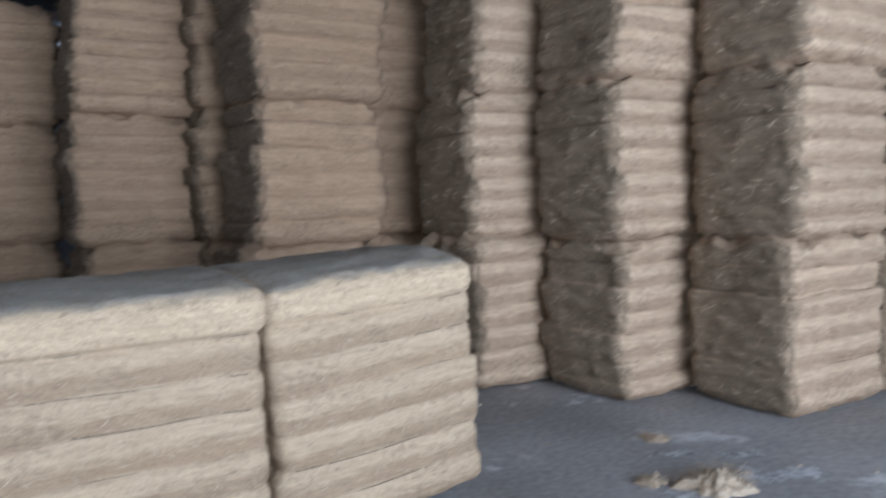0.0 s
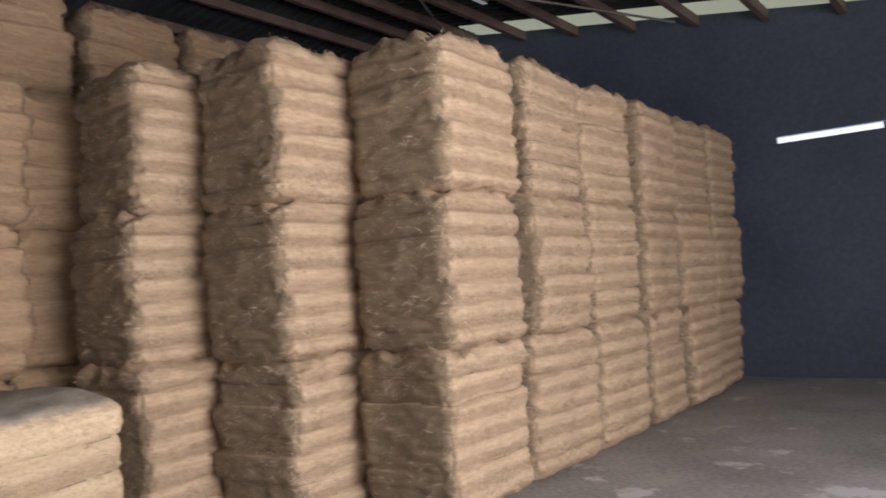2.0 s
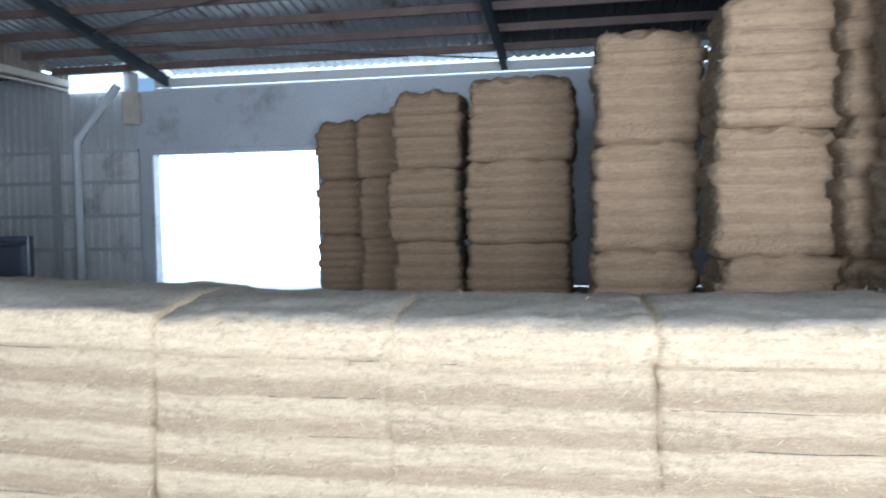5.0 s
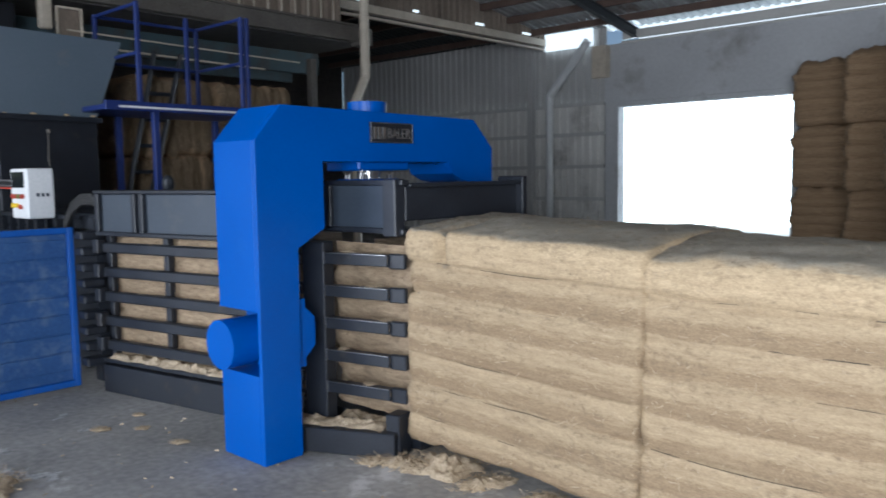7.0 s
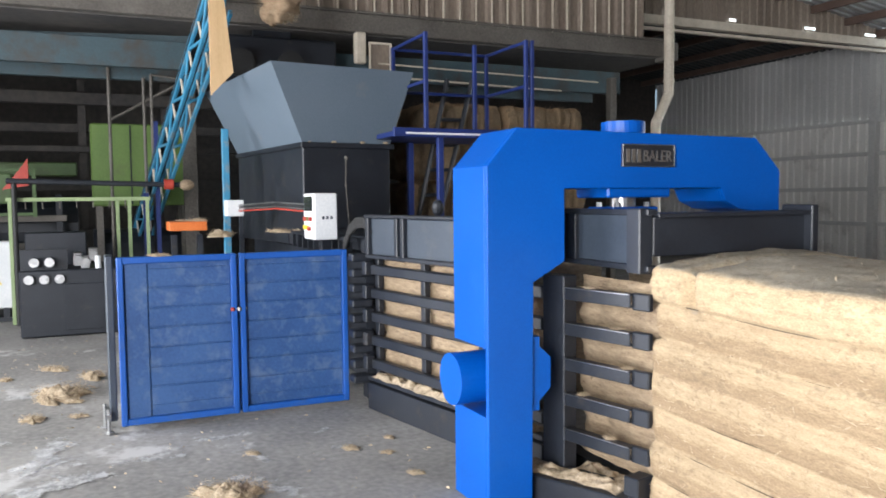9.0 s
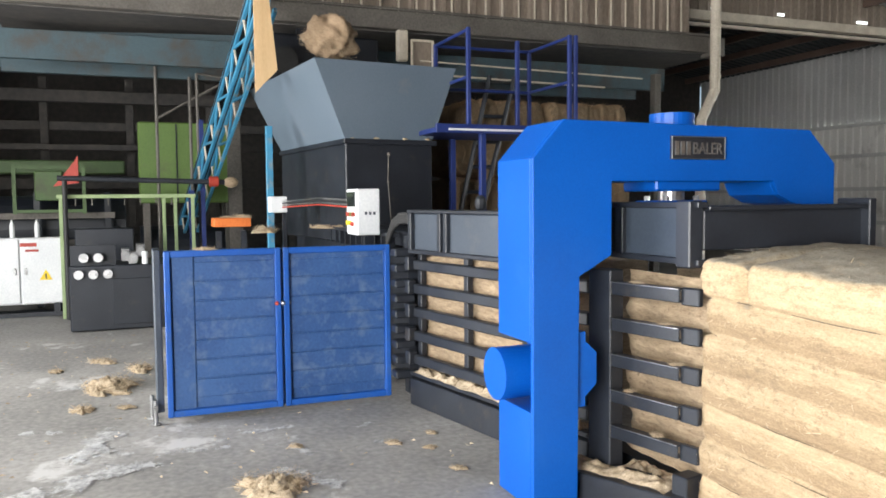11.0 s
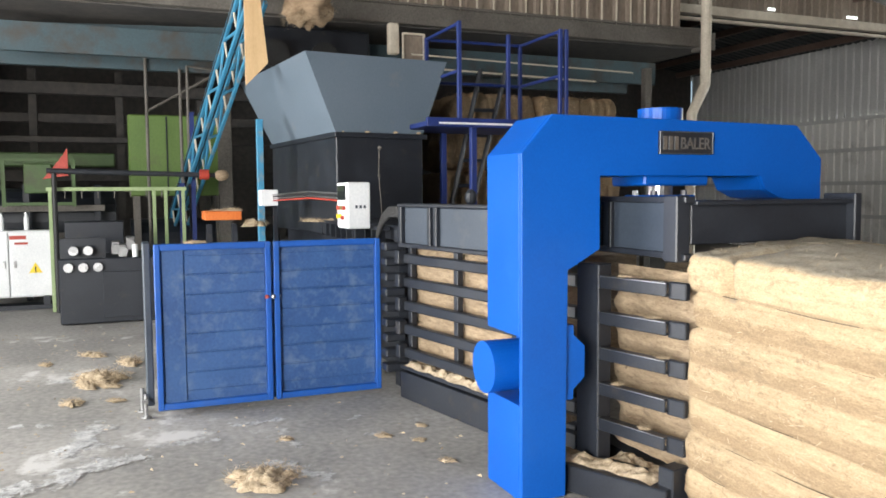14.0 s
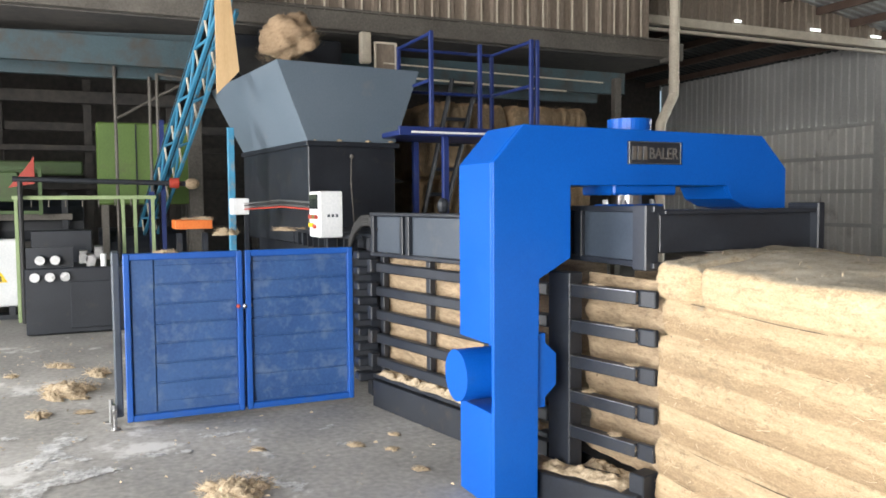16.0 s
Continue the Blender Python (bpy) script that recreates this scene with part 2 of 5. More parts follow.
CREAM = surface("cream_pipe_plastic", (0.50, 0.44, 0.35), (0.68, 0.61, 0.50), 0.5, 0, 5, 40, 0.05)
PURLIN = surface("primer_red_purlin", (0.085, 0.055, 0.045), (0.17, 0.115, 0.09), 0.7, 0, 2, 40, 0.1)
RAFTER = surface("dark_rafter_paint", (0.025, 0.03, 0.035), (0.06, 0.07, 0.08), 0.6, 0, 2, 40, 0.1)
# rust-patched sheet whose lighter, shinier tone holds the daylight from the door
ROOF_LIT = surface("weathered_roof_door_lit", (0.28, 0.30, 0.31), (0.52, 0.545, 0.55), 0.38, 0.5, 1.4, 30, 0.1, 0.004, (0.3, 0.7), (1, 0.35, 1), 0,
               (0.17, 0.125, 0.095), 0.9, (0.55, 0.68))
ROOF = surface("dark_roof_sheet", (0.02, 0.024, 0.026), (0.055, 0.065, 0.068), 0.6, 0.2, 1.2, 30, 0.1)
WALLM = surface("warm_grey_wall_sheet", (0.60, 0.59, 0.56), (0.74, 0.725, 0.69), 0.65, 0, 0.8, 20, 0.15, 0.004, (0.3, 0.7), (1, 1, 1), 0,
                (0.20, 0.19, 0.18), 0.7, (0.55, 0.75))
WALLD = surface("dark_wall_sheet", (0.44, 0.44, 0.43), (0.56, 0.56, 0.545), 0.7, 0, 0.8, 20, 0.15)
# blue-grey kept this dark because the wall's dim light is put into the colour
WALLE = surface("blue_grey_end_wall_shaded", (0.026, 0.036, 0.056), (0.05, 0.064, 0.092), 0.7, 0, 0.6, 16, 0.15)
WALLB = surface("dark_brown_wall", (0.05, 0.047, 0.046), (0.105, 0.093, 0.082), 0.8, 0, 0.7, 9, 0.2)
PLASTER = surface("grey_plaster_wall", (0.46, 0.47, 0.48), (0.60, 0.61, 0.62), 0.8, 0, 0.7, 14, 0.2, 0.004, (0.3, 0.7), (1, 1, 1), 0,
                  (0.30, 0.29, 0.275), 0.8, (0.55, 0.72))
BROWNPANEL = surface("rust_brown_corrugated_sheet", (0.17, 0.135, 0.105), (0.33, 0.27, 0.215), 0.65, 0.1, 1.5, 30, 0.15, 0.004, (0.3, 0.7),
                     (1, 1, 0.4))
BEAMGREY = surface("weathered_brown_grey_steel", (0.085, 0.076, 0.066), (0.175, 0.16, 0.14), 0.65, 0.2, 2, 40, 0.12)
TEAL = surface("faded_teal_beam_paint", (0.036, 0.062, 0.074), (0.06, 0.10, 0.118), 0.6, 0, 2, 40, 0.1, 0.004, (0.3, 0.7), (1, 1, 1), 0,
               (0.055, 0.05, 0.045), 1.6, (0.48, 0.64))
SKYBLUE = surface("sky_blue_conveyor_paint", (0.035, 0.19, 0.33), (0.065, 0.29, 0.46), 0.5, 0, 4, 60, 0.08, 0.002, (0.3, 0.7), (1, 1, 1), 0,
                  (0.25, 0.22, 0.16), 6, (0.55, 0.72))
GREEN = surface("leaf_green_paint", (0.085, 0.15, 0.032), (0.14, 0.225, 0.055), 0.55, 0, 2, 40, 0.06, 0.002, (0.3, 0.7), (1, 1, 1), 0,
                (0.10, 0.12, 0.05), 2, (0.55, 0.75))
GREEN_DULL = surface("dull_green_paint", (0.045, 0.085, 0.028), (0.085, 0.14, 0.045), 0.6, 0, 2, 40, 0.06, 0.002, (0.3, 0.7), (1, 1, 1), 0,
                     (0.06, 0.06, 0.04), 2, (0.5, 0.7))
GREEN_RAIL = surface("pale_green_steel", (0.22, 0.30, 0.14), (0.34, 0.42, 0.22), 0.6, 0, 4, 50, 0.08)
REDP = surface("red_paint", (0.30, 0.03, 0.02), (0.45, 0.06, 0.035), 0.5, 0, 4, 50, 0.08)
ORANGE = surface("orange_paint", (0.55, 0.12, 0.02), (0.70, 0.20, 0.04), 0.5, 0, 4, 50, 0.08)
PLY = surface("tan_plywood", (0.50, 0.33, 0.16), (0.68, 0.48, 0.27), 0.7, 0, 3, 40, 0.1, 0.003, (0.3, 0.7), (6, 6, 0.6))
RUBBER = surface("black_rubber", (0.012, 0.012, 0.012), (0.03, 0.03, 0.03), 0.6, 0, 6, 60, 0.1)
GLASSY, _nt, _b = principled("dark_screen", (0.012, 0.015, 0.018), 0.12)
YELLOW = surface("warning_yellow", (0.75, 0.52, 0.02), (0.85, 0.62, 0.03), 0.5, 0, 5, 60, 0.02)
GAUGE = surface("gauge_face_silver", (0.55, 0.55, 0.55), (0.75, 0.75, 0.75), 0.3, 0.3, 5, 60, 0.02)
SHEETLIGHT, nt_, b_ = principled("translucent_roof_sheet", (0.75, 0.78, 0.55), 0.5)
tr_ = nt_.nodes.new("ShaderNodeBsdfTranslucent")
tr_.inputs[0].default_value = (0.75, 0.80, 0.55, 1)
mx_ = nt_.nodes.new("ShaderNodeMixShader")
mx_.inputs[0].default_value = 0.8
nt_.links.new(b_.outputs[0], mx_.inputs[1])
nt_.links.new(tr_.outputs[0], mx_.inputs[2])
nt_.links.new(mx_.outputs[0], nt_.nodes["Material Output"].inputs[0])
GLOW = bpy.data.materials.new("bright_hazy_daylight")
GLOW.use_nodes = True
GLOW.node_tree.nodes.remove(GLOW.node_tree.nodes["Principled BSDF"])
em_ = GLOW.node_tree.nodes.new("ShaderNodeEmission")
em_.inputs[0].default_value = (0.93, 1.0, 1.0, 1)
em_.inputs[1].default_value = 2.6
GLOW.node_tree.links.new(em_.outputs[0], GLOW.node_tree.nodes["Material Output"].inputs[0])
DAYLIGHT = GLOW.copy()
DAYLIGHT.name = "overexposed_outdoor_light"
DAYLIGHT.node_tree.nodes[em_.name].inputs[1].default_value = 13.0


# ---- mesh tools ----
class Mesh:
    """Vertices and faces gathered into one mesh."""

    def __init__(self):
        self.v, self.f = [], []

    def add(self, verts, faces, m=None):
        o = len(self.v)
        self.v += [tuple(m @ Vector(p)) if m else tuple(p) for p in verts]
        self.f += [tuple(i + o for i in f) for f in faces]
        return self

    def box(self, c, s, m=None, b=0.0):
        """A box at centre c of size s; b chamfers its edges."""
        hx, hy, hz = (q / 2 for q in s)
        if b <= 0 or b > min(hx, hy, hz) * 0.95:
            b = min(b, min(hx, hy, hz) * 0.6) if b > 0 else 0
        if b <= 0:
            vs = [(c[0] + x * hx, c[1] + y * hy, c[2] + z * hz) for x in (-1, 1) for y in (-1, 1) for z in (-1, 1)]
            return self.add(vs, [(0, 1, 3, 2), (4, 6, 7, 5), (0, 4, 5, 1), (2, 3, 7, 6), (0, 2, 6, 4), (1, 5, 7, 3)], m)
        bm = bmesh.new()
        bmesh.ops.create_cube(bm, size=1)
        for v in bm.verts:
            v.co = Vector((c[0] + v.co.x * 2 * hx, c[1] + v.co.y * 2 * hy, c[2] + v.co.z * 2 * hz))
        bmesh.ops.bevel(bm, geom=bm.edges[:], offset=b, segments=1, affect="EDGES")
        bm.verts.index_update()
        self.add([v.co[:] for v in bm.verts], [[v.index for v in f.verts] for f in bm.faces], m)
        bm.free()
        return self

    def cyl(self, p, q, r, n=12, r2=None, caps=True):
        p, q = Vector(p), Vector(q)
        r2 = r if r2 is None else r2
        w = (q - p).to_track_quat("Z", "Y").to_matrix()
        vs = [p + w @ Vector((r * math.cos(2 * math.pi * i / n), r * math.sin(2 * math.pi * i / n), 0)) for i in range(n)]
        vs += [q + w @ Vector((r2 * math.cos(2 * math.pi * i / n), r2 * math.sin(2 * math.pi * i / n), 0)) for i in range(n)]
        fs = [(i, (i + 1) % n, n + (i + 1) % n, n + i) for i in range(n)]
        if caps:
            fs += [tuple(range(n - 1, -1, -1)), tuple(range(n, 2 * n))]
        return self.add(vs, fs)

    def path(self, pts, r, n=8):
        """A round tube through points, with balls of the same radius at the bends."""
        for a, b in zip(pts, pts[1:]):
            self.cyl(a, b, r, n)
        for p in pts[1:-1]:
            self.ball(p, r * 1.02, n, 5)
        return self

    def ball(self, c, r, n=10, k=6):
        rs = r if isinstance(r, tuple) else (r, r, r)
        vs, fs = [], []
        for j in range(k + 1):
            th = math.pi * j / k
            for i in range(n):
                ph = 2 * math.pi * i / n
                vs.append((c[0] + rs[0] * math.sin(th) * math.cos(ph), c[1] + rs[1] * math.sin(th) * math.sin(ph), c[2] + rs[2] * math.cos(th)))
        for j in range(k):
            for i in range(n):
                fs.append((j * n + i, j * n + n + i, j * n + n + (i + 1) % n, j * n + (i + 1) % n))
        return self.add(vs, fs)

    def prism(self, poly, axis, lo, hi):
        """A flat polygon in the two other axes, drawn out along axis from lo to hi."""
        def at(p, d):
            return (d, p[0], p[1]) if axis == "x" else (p[0], d, p[1]) if axis == "y" else (p[0], p[1], d)
        n = len(poly)
        vs = [at(p, lo) for p in poly] + [at(p, hi) for p in poly]
        fs = [tuple(range(n)), tuple(range(2 * n - 1, n - 1, -1))] + [(i, n + i, n + (i + 1) % n, (i + 1) % n) for i in range(n)]
        return self.add(vs, fs)

    def data(self, name, mat, smooth=False):
        me = bpy.data.meshes.new(name)
        me.from_pydata(self.v, [], self.f)
        bm = bmesh.new()
        bm.from_mesh(me)
        bmesh.ops.recalc_face_normals(bm, faces=bm.faces[:])
        bm.to_mesh(me)
        bm.free()
        me.materials.append(mat)
        if smooth:
            me.polygons.foreach_set("use_smooth", [True] * len(me.polygons))
        return me


def part(name, mesh, mat, parent, label="", smooth=False):
    ob = new(name, mesh.data(name, mat, smooth))
    ob.parent = parent
    return tagged(ob, label)


def shared(name, me, parent, m=None):
    ob = new(name, me)
    ob.parent = parent
    if m:
        ob.matrix_basis = m
    return ob


def structure(name, mesh, mat, label="", category=""):
    return tagged(new(name, mesh.data(name, mat)), label, category, "", "structure")


def corrugated(mesh, origin, along, up, length, height, pitch=0.2, depth=0.035):
    """A trapezoid-ribbed sheet with thickness from the depth of its ribs."""
    o, a, u = Vector(origin), Vector(along).normalized(), Vector(up).normalized()
    nrm = a.cross(u)
    k = max(1, int(length / pitch))
    step = length / k
    vs, fs = [], []
    prof = [(0, 0), (0.55, 0), (0.65, 1), (0.9, 1)]
    for i in range(k):
        for s, d in prof:
            p = o + a * (i + s) * step + nrm * d * depth
            vs += [p, p + u * height]
    p = o + a * length
    vs += [p, p + u * height]
    for i in range(len(vs) // 2 - 1):
        fs.append((2 * i, 2 * i + 2, 2 * i + 3, 2 * i + 1))
    return mesh.add(vs, fs)


# ---- the hall ----
RIDGE_Y, RIDGE_Z, SLOPE = 6.0, 6.30, 0.168
X0, X1, Y0, Y1 = -17.0, 15.6, -7.2, 14.0
EAVE = RIDGE_Z - SLOPE * (Y1 - RIDGE_Y)


def roof_z(y):
    return RIDGE_Z - SLOPE * abs(y - RIDGE_Y)


g = Mesh()
g.add([(-700, -700, -0.06), (700, -700, -0.06), (700, 700, -0.06), (-700, 700, -0.06)], [(0, 1, 2, 3)])
structure("ground", g, YARD, "pale sunlit concrete yard round the hall", "ground")
g = Mesh()
nx, ny = 110, 80
vs = []
for j in range(ny + 1):
    for i in range(nx + 1):
        x, y = X0 - 0.2 + (X1 - X0 + 0.4) * i / nx, Y0 + (Y1 - Y0) * j / ny
        vs.append((x, y, 0.004 * noise.fractal(Vector((x * 0.7, y * 0.7, 0)), 1, 2, 3) - 0.004))
fs = [(j * (nx + 1) + i, j * (nx + 1) + i + 1, (j + 1) * (nx + 1) + i + 1, (j + 1) * (nx + 1) + i) for j in range(ny) for i in range(nx)]
g.add(vs, fs)
structure("floor", g, CONCRETE, "worn grey concrete floor with pale stains", "floor")

# pale dried splashes on the floor: thin ragged crusts along a run
def splash(line, width, seed):
    rs, st, cell = random.Random(int(seed * 10)), Mesh(), 0.012
    xs, ys = [p[0] for p in line], [p[1] for p in line]
    for i in range(int((max(xs) - min(xs) + 4 * width) / cell)):
        for j in range(int((max(ys) - min(ys) + 4 * width) / cell)):
            x, y = min(xs) - 2 * width + i * cell, min(ys) - 2 * width + j * cell
            d = 9.0
            for a, b in zip(line, line[1:]):
                u = ((x - a[0]) * (b[0] - a[0]) + (y - a[1]) * (b[1] - a[1])) / max(1e-6, (b[0] - a[0]) ** 2 + (b[1] - a[1]) ** 2)
                u = min(1, max(0, u))
                d = min(d, math.hypot(x - a[0] - u * (b[0] - a[0]), y - a[1] - u * (b[1] - a[1])))
            crust = d / width + 1.1 * noise.fractal(Vector((x * 6, y * 6, seed)), 0.6, 2, 6) + 0.45 * noise.noise(Vector((x * 34, y * 20, seed)))
            if crust + rs.uniform(-0.22, 0.22) < 0.5:
                st.add([(x, y, 0.0035), (x + cell, y, 0.0035), (x + cell, y + cell, 0.0035), (x, y + cell, 0.0035)], [(0, 1, 2, 3)])
    return st


for i, (line, width) in enumerate(STAINS):
    structure("floor_stain", splash(line, width, 3.7 * i), STAIN, "dried pale splash on the concrete", "stain")

# wall with the wide doorway
DX0, DX1, DZ = -6.78, -2.76, 3.10
w = Mesh()
w.box(((DX1 + X1) / 2, Y1 + 0.1, EAVE / 2 - 0.15), (X1 - DX1, 0.2, EAVE - 0.35))
w.box(((DX0 + DX1) / 2, Y1 + 0.1, (DZ + EAVE - 0.35) / 2), (DX1 - DX0, 0.2, EAVE - 0.35 - DZ))
w.box((-7.0, Y1 + 0.1, (EAVE - 0.35) / 2), (0.44, 0.2, EAVE - 0.35))
structure("wall_north", w, PLASTER, "grey plastered wall above and beside the doorway", "wall")
fr = Mesh()
for x in (DX0 - 0.05, DX1 + 0.05):
    fr.box((x, Y1 - 0.03, DZ / 2), (0.1, 0.14, DZ), None, 0.01)
fr.box(((DX0 + DX1) / 2, Y1 - 0.03, DZ + 0.06), (DX1 - DX0 + 0.2, 0.14, 0.12), None, 0.01)
structure("door_1", fr, PLASTER, "steel frame of the wide open doorway", "door frame")
w = Mesh()
corrugated(w, (-7.2, Y1, 0), (-1, 0, 0), (0, 0, 1), 9.8, 3.24, 0.22, 0.04)
structure("wall_sheet_lower", w, WALLM, "grey corrugated steel sheet wall", "wall")
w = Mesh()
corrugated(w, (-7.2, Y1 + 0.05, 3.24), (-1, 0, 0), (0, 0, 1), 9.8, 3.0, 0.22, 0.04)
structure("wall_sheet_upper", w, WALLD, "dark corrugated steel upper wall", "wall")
rl = Mesh()
for z in (0.9, 1.7, 2.5, 3.24):
    rl.box((-12.1, Y1 - 0.05, z), (9.8, 0.06, 0.09))
rl.box((-9.35, Y1 - 0.1, 2.5), (0.16, 0.16, 5.0))
structure("trim_wall_rails", rl, WALLD, "steel sheeting rails and post of the wall", "wall rail")

# east end wall with its glazed slot, and west end
E_ = X1
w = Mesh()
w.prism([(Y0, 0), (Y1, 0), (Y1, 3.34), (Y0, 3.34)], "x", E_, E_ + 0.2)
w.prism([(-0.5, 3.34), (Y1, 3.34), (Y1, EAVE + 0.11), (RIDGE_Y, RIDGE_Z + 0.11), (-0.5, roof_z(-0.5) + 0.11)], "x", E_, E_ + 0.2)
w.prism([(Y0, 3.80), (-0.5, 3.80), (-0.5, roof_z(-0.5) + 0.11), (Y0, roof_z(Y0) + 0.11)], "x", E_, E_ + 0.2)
structure("wall_east", w, WALLE, "blue-grey end wall, shade put into its colour, with a long window slot", "wall")
sl = Mesh()
sl.box((E_ + 0.16, -4.5, 3.39), (0.03, 8.0, 0.10))
structure("window_1", sl, GLOW, "long bright open window slot full of daylight", "window")
sl = Mesh()
sl.box((E_ + 0.012, -4.5, 3.62), (0.02, 8.0, 0.36))
for y in (-0.5, -1.9, -3.3, -4.7, -6.1, -7.5):
    sl.box((E_ + 0.08, y, 3.39), (0.05, 0.04, 0.10))
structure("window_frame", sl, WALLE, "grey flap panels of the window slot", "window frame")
w = Mesh()
w.box((X0 - 0.1, (Y0 + Y1) / 2, 2.9), (0.2, Y1 - Y0, 6.2))
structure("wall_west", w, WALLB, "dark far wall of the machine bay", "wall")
# unseen front wall, added to limit the daylight to two bays
w = Mesh()
w.box((12.3, Y0, 2.0), (6.6, 0.2, 4.0))
w.box((0.7, Y0, 2.0), (3.9, 0.2, 4.0))
w.box((-11.6, Y0, 2.0), (10.8, 0.2, 4.0))
structure("wall_south", w, PLASTER, "unseen plastered front wall, added to shape the daylight", "wall")

# roof sheets, purlins, rafters
def roof_sheets(xa, xe):
    r = Mesh()
    n = max(2, int((xe - xa) / 0.21))
    for s in (1, -1):
        ye = Y1 + 0.4 if s > 0 else Y0 - 0.4
        vs = []
        for i in range(n * 4 + 1):
            c, q = divmod(i, 4)
            x = xa + (xe - xa) * (c + (0, 0.55, 0.65, 0.9)[q]) / n
            dz = (0, 0, 0.035, 0.035)[q] if i < n * 4 else 0
            vs += [(x, RIDGE_Y, RIDGE_Z + 0.1 + dz), (x, ye, roof_z(ye) + 0.1 + dz)]
        r.add(vs, [(2 * i, 2 * i + 2, 2 * i + 3, 2 * i + 1) for i in range(n * 4)])
    return r


# same roof in two tones: the doorway bay's light is in the middle colour
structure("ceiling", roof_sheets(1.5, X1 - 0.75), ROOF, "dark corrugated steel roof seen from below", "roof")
structure("ceiling_middle", roof_sheets(-9.0, 1.5), ROOF_LIT, "weathered roof sheets over the doorway bay, door light put into their colour", "roof")
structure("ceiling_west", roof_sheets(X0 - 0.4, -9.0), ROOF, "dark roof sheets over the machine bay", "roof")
# translucent sheets: the strip along the end wall and a row above the far eave
t_ = Mesh()
end_ = Mesh()
for mesh_, ya, yb in ((t_, 4.4, Y0 - 0.4), (end_, RIDGE_Y, 4.4), (end_, RIDGE_Y, Y1 + 0.4)):
    n = 6
    vs = []
    for i in range(n * 2 + 1):
        x = X1 - 0.75 + 1.0 * i / (2 * n)
        dz = 0.03 * (i % 2)
        vs += [(x, ya, roof_z(ya) + 0.1 + dz), (x, yb, roof_z(yb) + 0.1 + dz)]
    mesh_.add(vs, [(2 * i, 2 * i + 2, 2 * i + 3, 2 * i + 1) for i in range(n * 2)])
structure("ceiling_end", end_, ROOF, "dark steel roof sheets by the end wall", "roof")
structure("roof_light", t_, SHEETLIGHT, "translucent daylight sheets along the end of the roof", "skylight")

purlins = []
y = Y1 - 0.55
while y > Y0:
    purlins.append(y)
    y -= 1.0
p = Mesh()
p.box((0, 0, 0.0), (X1 - X0, 0.055, 0.15))
p.box((0, 0.03, -0.07), (X1 - X0, 0.06, 0.012))
PURLIN_ME = p.data("purlin", PURLIN)
for y in purlins:
    ob = tagged(shared("purlin", PURLIN_ME, None, pose((X0 + X1) / 2, y, roof_z(y) + 0.015)), "red-brown steel roof purlin", "purlin", "roof purlins", "structure")
for x in (-6.4, 1.5, 9.45):
    p = Mesh()
    for s in (1, -1):
        ye = Y1 if s > 0 else Y0
        a, b = Vector((x, RIDGE_Y, RIDGE_Z - 0.16)), Vector((x, ye, roof_z(ye) - 0.16))
        mid, d = (a + b) / 2, b - a
        m = Matrix.Translation(mid) @ d.to_track_quat("Y", "Z").to_matrix().to_4x4()
        L = d.length + 0.04
        p.box((0, 0, 0), (0.02, L, 0.2), m)
        p.box((0, 0, 0.1), (0.13, L, 0.016), m)
        p.box((0, 0, -0.1), (0.13, L, 0.016), m)
    tagged(new("rafter", p.data("rafter", RAFTER)), "dark steel roof rafter of I section", "rafter", "roof rafters", "structure")
for a, b in (((1.5, 8.15), (-6.4, 5.4)), ((1.5, 8.4), (-6.4, 11.2)), ((1.5, 13.75), (-6.4, 11.6)), ((9.45, 4.6), (15.0, 0.6)), ((9.45, 1.9), (15.0, 4.6)), ((9.45, -0.5), (15.0, -3.5))):
    p = Mesh()
    p.cyl((a[0], a[1], roof_z(a[1]) - 0.12), (b[0], b[1], roof_z(b[1]) - 0.12), 0.02, 8)
    tagged(new("brace_rod", p.data("brace_rod", BEAMGREY)), "thin grey steel cross brace under the roof", "brace", "roof braces", "structure")
# gap of daylight over the far wall, with its rails
p = Mesh()
p.box((3.0, Y1 + 0.35, EAVE - 0.12), (19.0, 0.02, 0.62))
structure("backdrop_eave", p, GLOW, "daylight in the gap above the wall", "daylight")
p = Mesh()
p.box((3.0, Y1 + 0.05, EAVE - 0.17), (19.5, 0.1, 0.2))
p.box((3.0, Y1 - 0.02, EAVE - 0.34), (19.5, 0.05, 0.05))
structure("trim_eave_beam", p, WALLM, "grey eave beam over the wall", "beam")
p = Mesh()
p.box((-4.8, 20.0, 2.4), (12.0, 0.05, 6.0))
structure("backdrop", p, DAYLIGHT, "overexposed daylight outside the doorway", "daylight")

for y, l in ((9.2, 0.16), (11.3, 0.28), (13.1, 0.30), (7.6, 0.12)):
    structure("roof_gap", Mesh().box((-8.9, y, 4.99), (0.02, l, 0.045)), GLOW, "small gap of daylight under the roof", "daylight")

# tie beam and brown roof panel towards the machine bay
p = Mesh()
p.box((-9.0, 9.8, 4.86), (0.16, 8.4, 0.16))
p.box((-9.0, 9.8, 4.70), (0.10, 8.4, 0.05))
structure("trim_tie_beam", p, CREAM, "pale gutter beam along the bay", "beam")
p = Mesh()
corrugated(p, (-9.0, 5.6, 4.94), (0, 1, 0), (0, 0, 1), 8.4, 1.2, 0.2, 0.03)
structure("bay_panel", p, BROWNPANEL, "brown sheet above the gutter beam", "panel")
p = Mesh()
p.box((-8.25, Y1 - 0.03, 4.85), (1.4, 0.03, 0.42))
structure("window_2", p, GLOW, "small bright opening high in the corner", "window")


